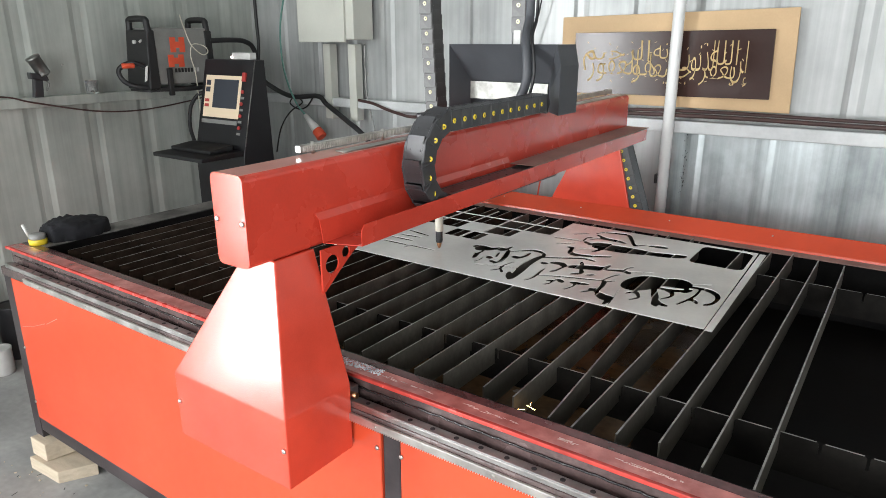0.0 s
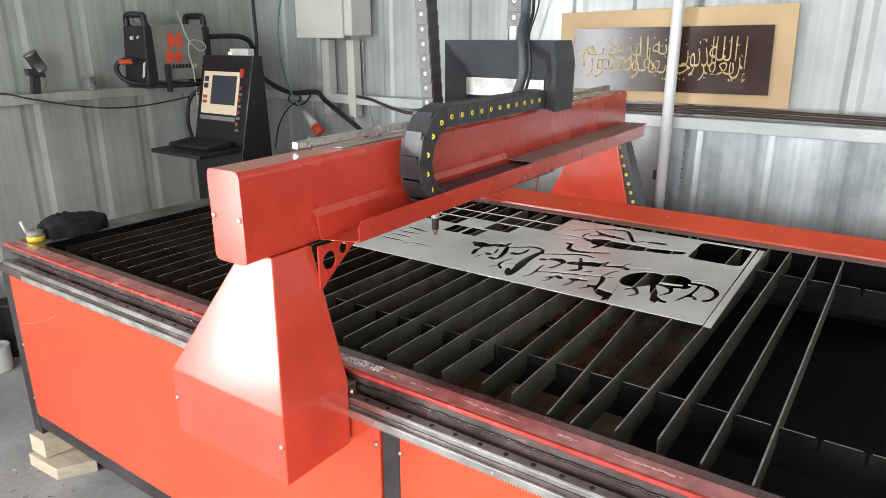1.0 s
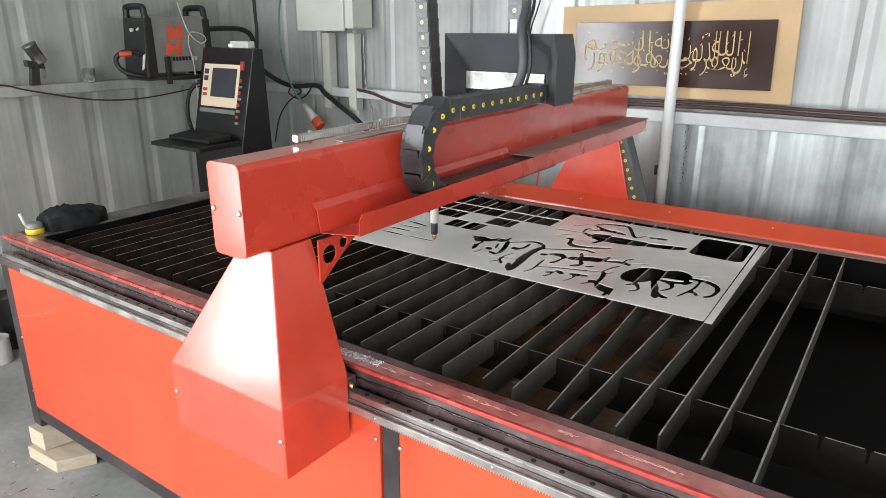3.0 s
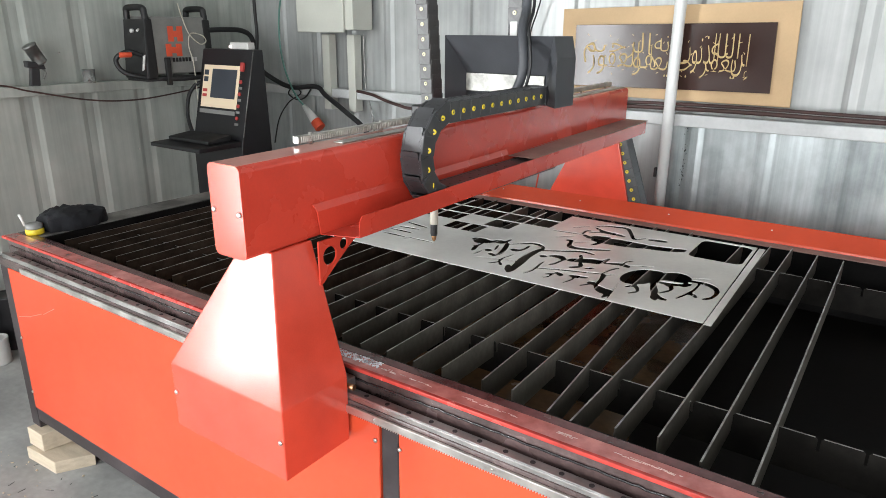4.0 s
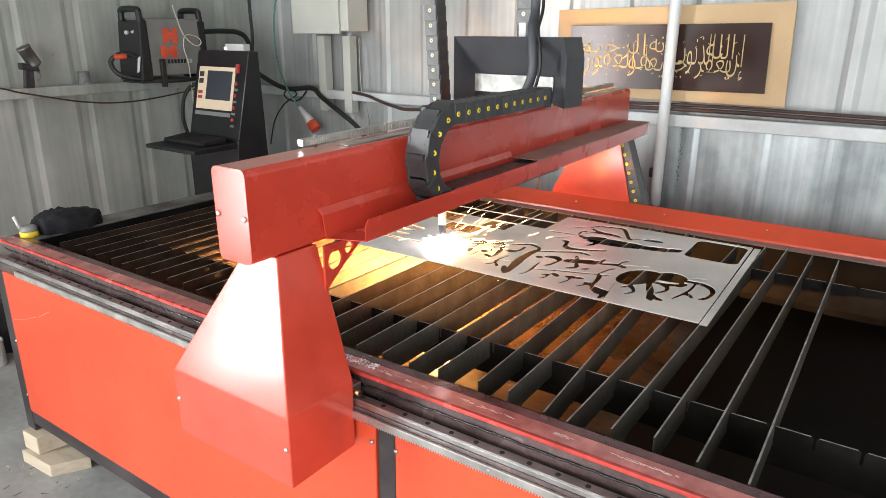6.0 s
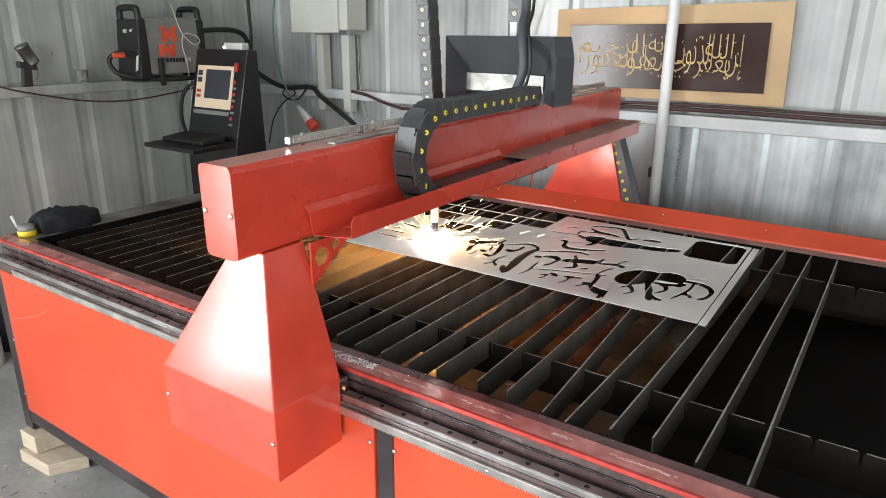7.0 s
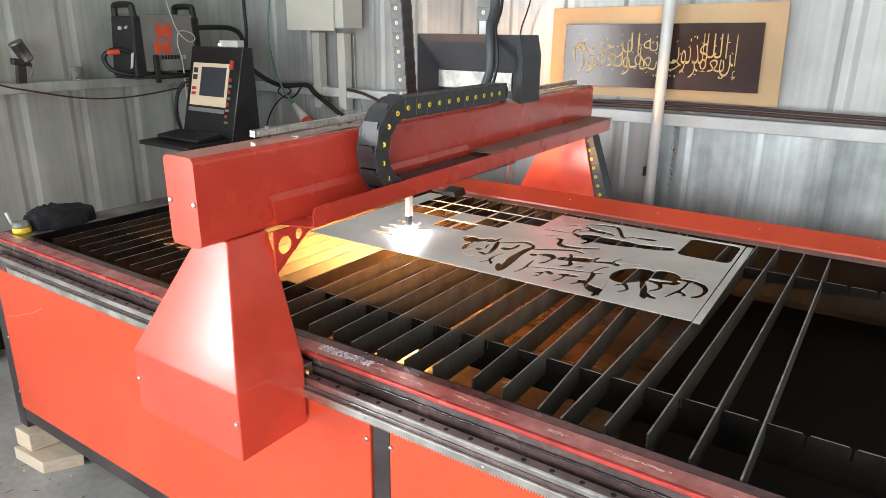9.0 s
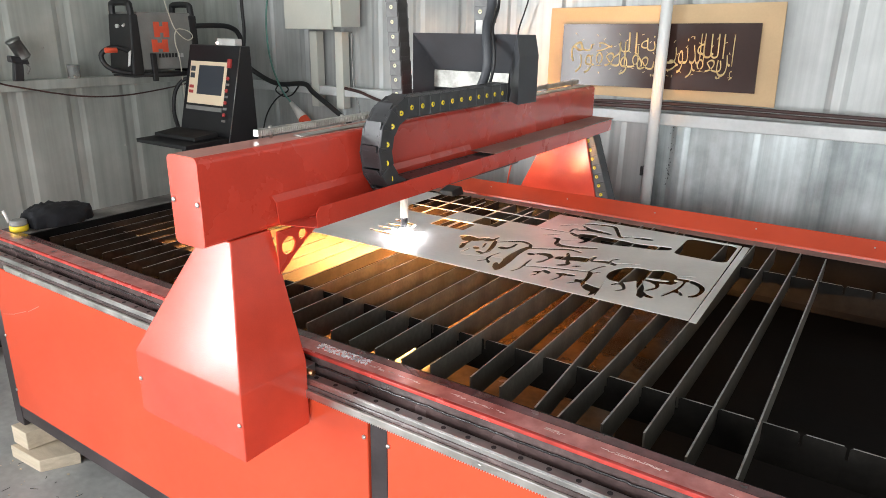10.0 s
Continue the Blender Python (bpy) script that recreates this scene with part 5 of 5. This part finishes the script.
# ---- loose bits ----
def build_debris():
    rng = random.Random(21)
    b = bmesh.new()
    for k in range(90):
        x, y, r = rng.gauss(-1.75, 0.35), rng.gauss(-0.18, 0.12), rng.uniform(0.002, 0.007)
        c = bmesh.new()
        bmesh.ops.create_icosphere(c, subdivisions=1, radius=r)
        c.transform(pose(x, y, r * 0.3, 0, 0, rng.uniform(0, 360)) @ Matrix.Diagonal((1, rng.uniform(0.4, 1), 0.5, 1)))
        b = join(b, c)
    d = bmesh.new()
    for k in range(60):
        x, z = rng.gauss(-0.115, 0.012), rng.uniform(0.93, 1.23)
        r = rng.uniform(0.0008, 0.0035)
        c = bmesh.new()
        bmesh.ops.create_icosphere(c, subdivisions=1, radius=r)
        c.transform(Matrix.Translation((x, YB - 0.0025, z)) @ Matrix.Diagonal((0.7, 0.6, rng.uniform(0.8, 2.5), 1)))
        d = join(d, c)
    tagged(part("rust_fleck", d, BLACK), "dark rust flecks on the lower steel wall", "rust", kind="stuff")
    d = part("floor_debris", b, WOOD)
    tagged(d, "scattered chips and crumbs on the concrete floor", "debris", kind="stuff")
    b = bmesh.new()
    for k in range(120):
        x, y, ln, q = rng.uniform(-2.6, -0.4), rng.uniform(-0.75, 0.0), rng.uniform(0.003, 0.016), rng.uniform(0, 360)
        b = join(b, hull([Matrix.Translation((x, y, 0)) @ pose(0, 0, 0, 0, 0, q) @ Vector(v) for v in ((-ln, -0.0015, 0), (ln, -0.001, 0), (ln, 0.001, 0), (-ln, 0.002, 0), (-ln, -0.001, 0.001), (ln, -0.0005, 0.001), (ln, 0.0005, 0.001), (-ln, 0.001, 0.001))]))
    d = part("floor_swarf", b, RUBBER)
    tagged(d, "dark swarf flecks scattered on the concrete floor", "debris", kind="stuff")
    b = bmesh.new()
    for k in range(420):
        x, y = rng.uniform(-0.29, -0.13), rng.uniform(0.052, 0.078)
        c = bmesh.new()
        bmesh.ops.create_icosphere(c, subdivisions=1, radius=rng.uniform(0.001, 0.0026))
        c.transform(Matrix.Translation((x, y, ZR)))
        b = join(b, c)
    peel = bmesh.new()
    for k in range(340):
        x, ln, w = rng.uniform(-0.12, 1.5), rng.uniform(0.002, 0.010), rng.uniform(0.0003, 0.0010)
        y = 0.058 + 0.006 * noise.noise(Vector((x * 6, 0, 3))) + rng.gauss(0, 0.002)
        if noise.noise(Vector((x * 9, 5, 1))) < -0.05:
            continue
        q = rng.uniform(-6, 6)
        peel = join(peel, hull([Matrix.Translation((x, y, ZR)) @ pose(0, 0, 0, 0, 0, q) @ Vector(v) for v in ((-ln, -w * 0.3, -0.0002), (ln, -w, -0.0002), (ln, w * 0.4, -0.0002), (-ln, w, -0.0002), (-ln, -w * 0.2, 0.0006), (ln, -w * 0.6, 0.0006), (ln, w * 0.3, 0.0006), (-ln, w * 0.8, 0.0006))]))
    d = part("paint_flakes", peel, FLAKE)
    tagged(d, "pale flaking paint edges along the worn table rim", "paint flakes", kind="stuff")
    d = part("metal_spatter", b, SPATTER)
    tagged(d, "bright metal spatter grains stuck on the table rim", "spatter", kind="stuff")


build_debris()


def build_small_bits():
    c = thing("earth_clamp", "black earth clamp gripping the far edge of the plate", "clamp")
    part("jaw", hull([(-0.985, 1.60, 0.905), (-0.90, 1.60, 0.905), (-0.88, 1.67, 0.905), (-0.98, 1.67, 0.905), (-0.975, 1.605, 0.928), (-0.91, 1.605, 0.928), (-0.89, 1.665, 0.945), (-0.97, 1.665, 0.945)], 0.004), RUBBER, c)
    part("red_wire", tube([(-0.46, 1.95, 1.235), (-0.64, 1.95, 1.12), (-0.69, 1.95, 1.0), (-0.708, 1.95, 0.86)], 0.004, 6), ORANGE, gantry)
    p = part("pipe_clip", box(-0.222, -0.2085, 2.235, 2.262, 0.99, 1.035, 0.003), RUBBER)
    tagged(p, "small black clip fixed to the white pipe", "clip")


build_small_bits()


# ---- plasma arc and sparks ----
def build_fire():
    a = thing("plasma_arc", "white-hot plasma arc with modelled bloom and glare under the torch tip", "plasma arc")
    # ball swollen to the size of the arc's bloom
    b = bmesh.new()
    bmesh.ops.create_icosphere(b, subdivisions=3, radius=0.030)
    for q in b.verts:
        q.co.z *= 0.75
        q.co *= 1 + 0.25 * noise.noise(q.co * 140)
    part("arc_bloom", b, ARC, a)
    # glowing spikes added as a glare star around it
    for k in range(14):
        q = 2 * math.pi * k / 14 + 0.2
        ln = 0.058 + 0.022 * math.sin(k * 2.3)
        part("glare_spike", rod((0, 0, 0.0), (ln * math.cos(q), ln * math.sin(q), 0.012 + 0.01 * math.sin(k * 5)), 0.004, 0.0005, n=5), ARC, a)
    j = thing("molten_jet", "orange molten spray blown down through the cut", "spark jet")
    b = lathe([(0.002, -0.02), (0.003, -0.12), (0.006, -0.17), (0.025, -0.21), (0.045, -0.24), (0.03, -0.25)], 12)
    part("jet_core", b, JET, j)
    rng = random.Random(9)
    out = []
    for name, lean in (("spark_shower", 0.75), ("spark_shower", 2.9)):
        s = thing(name, "thin orange spark streaks flying off the cut", "sparks", "spark showers")
        for k in range(95):
            az, el = rng.gauss(lean, 0.42), abs(rng.gauss(0.22, 0.26))
            d0 = 0.01 + 0.24 * rng.random() ** 1.4 * (1 if rng.random() < 0.8 else 1.8)
            ln = rng.uniform(0.012, 0.05)
            d = Vector((math.cos(az) * math.cos(el), math.sin(az) * math.cos(el), math.sin(el)))
            p = d * d0 + Vector((0, 0, 0.006 - 0.6 * d0 * d0))
            part("spark", rod(p, p + d * ln, rng.uniform(0.0006, 0.0013), 0.0003, n=4), SPARK, s)
        out.append(s)
    return a, j, out


arc, jet, showers = build_fire()


def build_embers():
    """A few grains still glowing on the slats from the last cut."""
    rng = random.Random(31)
    e = thing("ember", "tiny glowing grains of slag between the slats", "embers", kind="stuff")
    b = bmesh.new()
    for x, y, n in ((-0.154, 0.446, 3), (0.18, 0.219, 6)):
        for k in range(n):
            p = Vector((x + rng.gauss(0, 0.02), y + rng.gauss(0, 0.02), 0.85 + rng.uniform(-0.02, 0.02)))
            b = join(b, rod(p, p + Vector((rng.gauss(0, 0.008), rng.gauss(0, 0.008), rng.uniform(0.002, 0.010))), 0.0006, 0.0003, n=5))
    part("grain", b, SPARK, e)
    return e


embers = build_embers()


def motions():
    gx = ((0, 0.0), (0.5, 0.0011), (1, -0.0039), (1.5, -0.0039), (2, -0.0052), (2.5, -0.0045), (4, -0.0043), (4.5, -0.0043), (5, 0.0011), (5.5, 0.0182), (6.0, 0.0245), (6.5, 0.012), (7, -0.0101), (7.5, -0.0377), (8, -0.0668), (8.5, -0.0972), (9, -0.1128), (9.5, -0.1121), (10, -0.0958))
    cy = ((0, 0.0), (0.5, 0.0083), (1, -0.0113), (1.5, -0.0166), (2, -0.0170), (2.5, -0.0201), (4, -0.0206), (4.5, -0.0194), (5, -0.0168), (5.5, 0.0052), (6.0, 0.018), (6.5, 0.024), (7, 0.0258), (7.5, 0.031), (8, 0.032), (8.5, 0.0333), (9, 0.028), (9.5, -0.0008), (10, -0.0092))
    lift = ((0, 0.0), (0.1, 0.004), (0.3, 0.042), (0.5, 0.045), (1.0, 0.038), (1.5, 0.028), (2.0, 0.010), (2.5, 0.0), (10, 0.0))
    walk(gantry, [(t, pose(x, 0, 0)) for t, x in gx])
    walk(carriage, [(t, pose(0, y, 0)) for t, y in cy])
    walk(torch, [(t, pose(0, 0, z)) for t, z in lift])

    def tip(t):
        return (np.interp(t, [q[0] for q in gx], [q[1] for q in gx]) - 0.612, np.interp(t, [q[0] for q in cy], [q[1] for q in cy]) + 0.975)

    def fire(ob, lit, dz, rest, spin=0.0):
        """At rest in a closed box (the slide, the table base), at the cut while the torch burns."""
        rows = []
        for k in range(0, 101):
            t = k / 10
            x, y = tip(t)
            on = any(a <= t <= b for a, b in lit)
            near = any(a - 0.11 <= t <= b + 0.11 for a, b in lit)
            z = ZS + dz if on else rest
            if ob is jet and on and any(p <= t <= q for p, q in ((4.2, 5.25), (6.9, 8.15))):
                z -= 0.10
            if t in (0, 10) or near or k % 5 == 0:
                rows.append((t, pose(x, y, z, 0, 0, spin * math.sin(t * 7))))
        walk(ob, rows)
    walk(embers, [(0, pose(0, 0, 0)), (0.4, pose(0.01, 0, -0.09)), (0.8, pose(0.01, 0, -0.30)), (10, pose(0.01, 0, -0.30))])
    fire(arc, ((4.2, 10.0),), 0.014, 1.25)
    fire(jet, ((4.3, 10.0),), 0.0, 1.36)
    fire(showers[0], ((4.4, 8.7),), 0.008, 0.36, 25)
    fire(showers[1], ((5.3, 5.9), (6.5, 8.7)), 0.008, 0.36, 25)


motions()
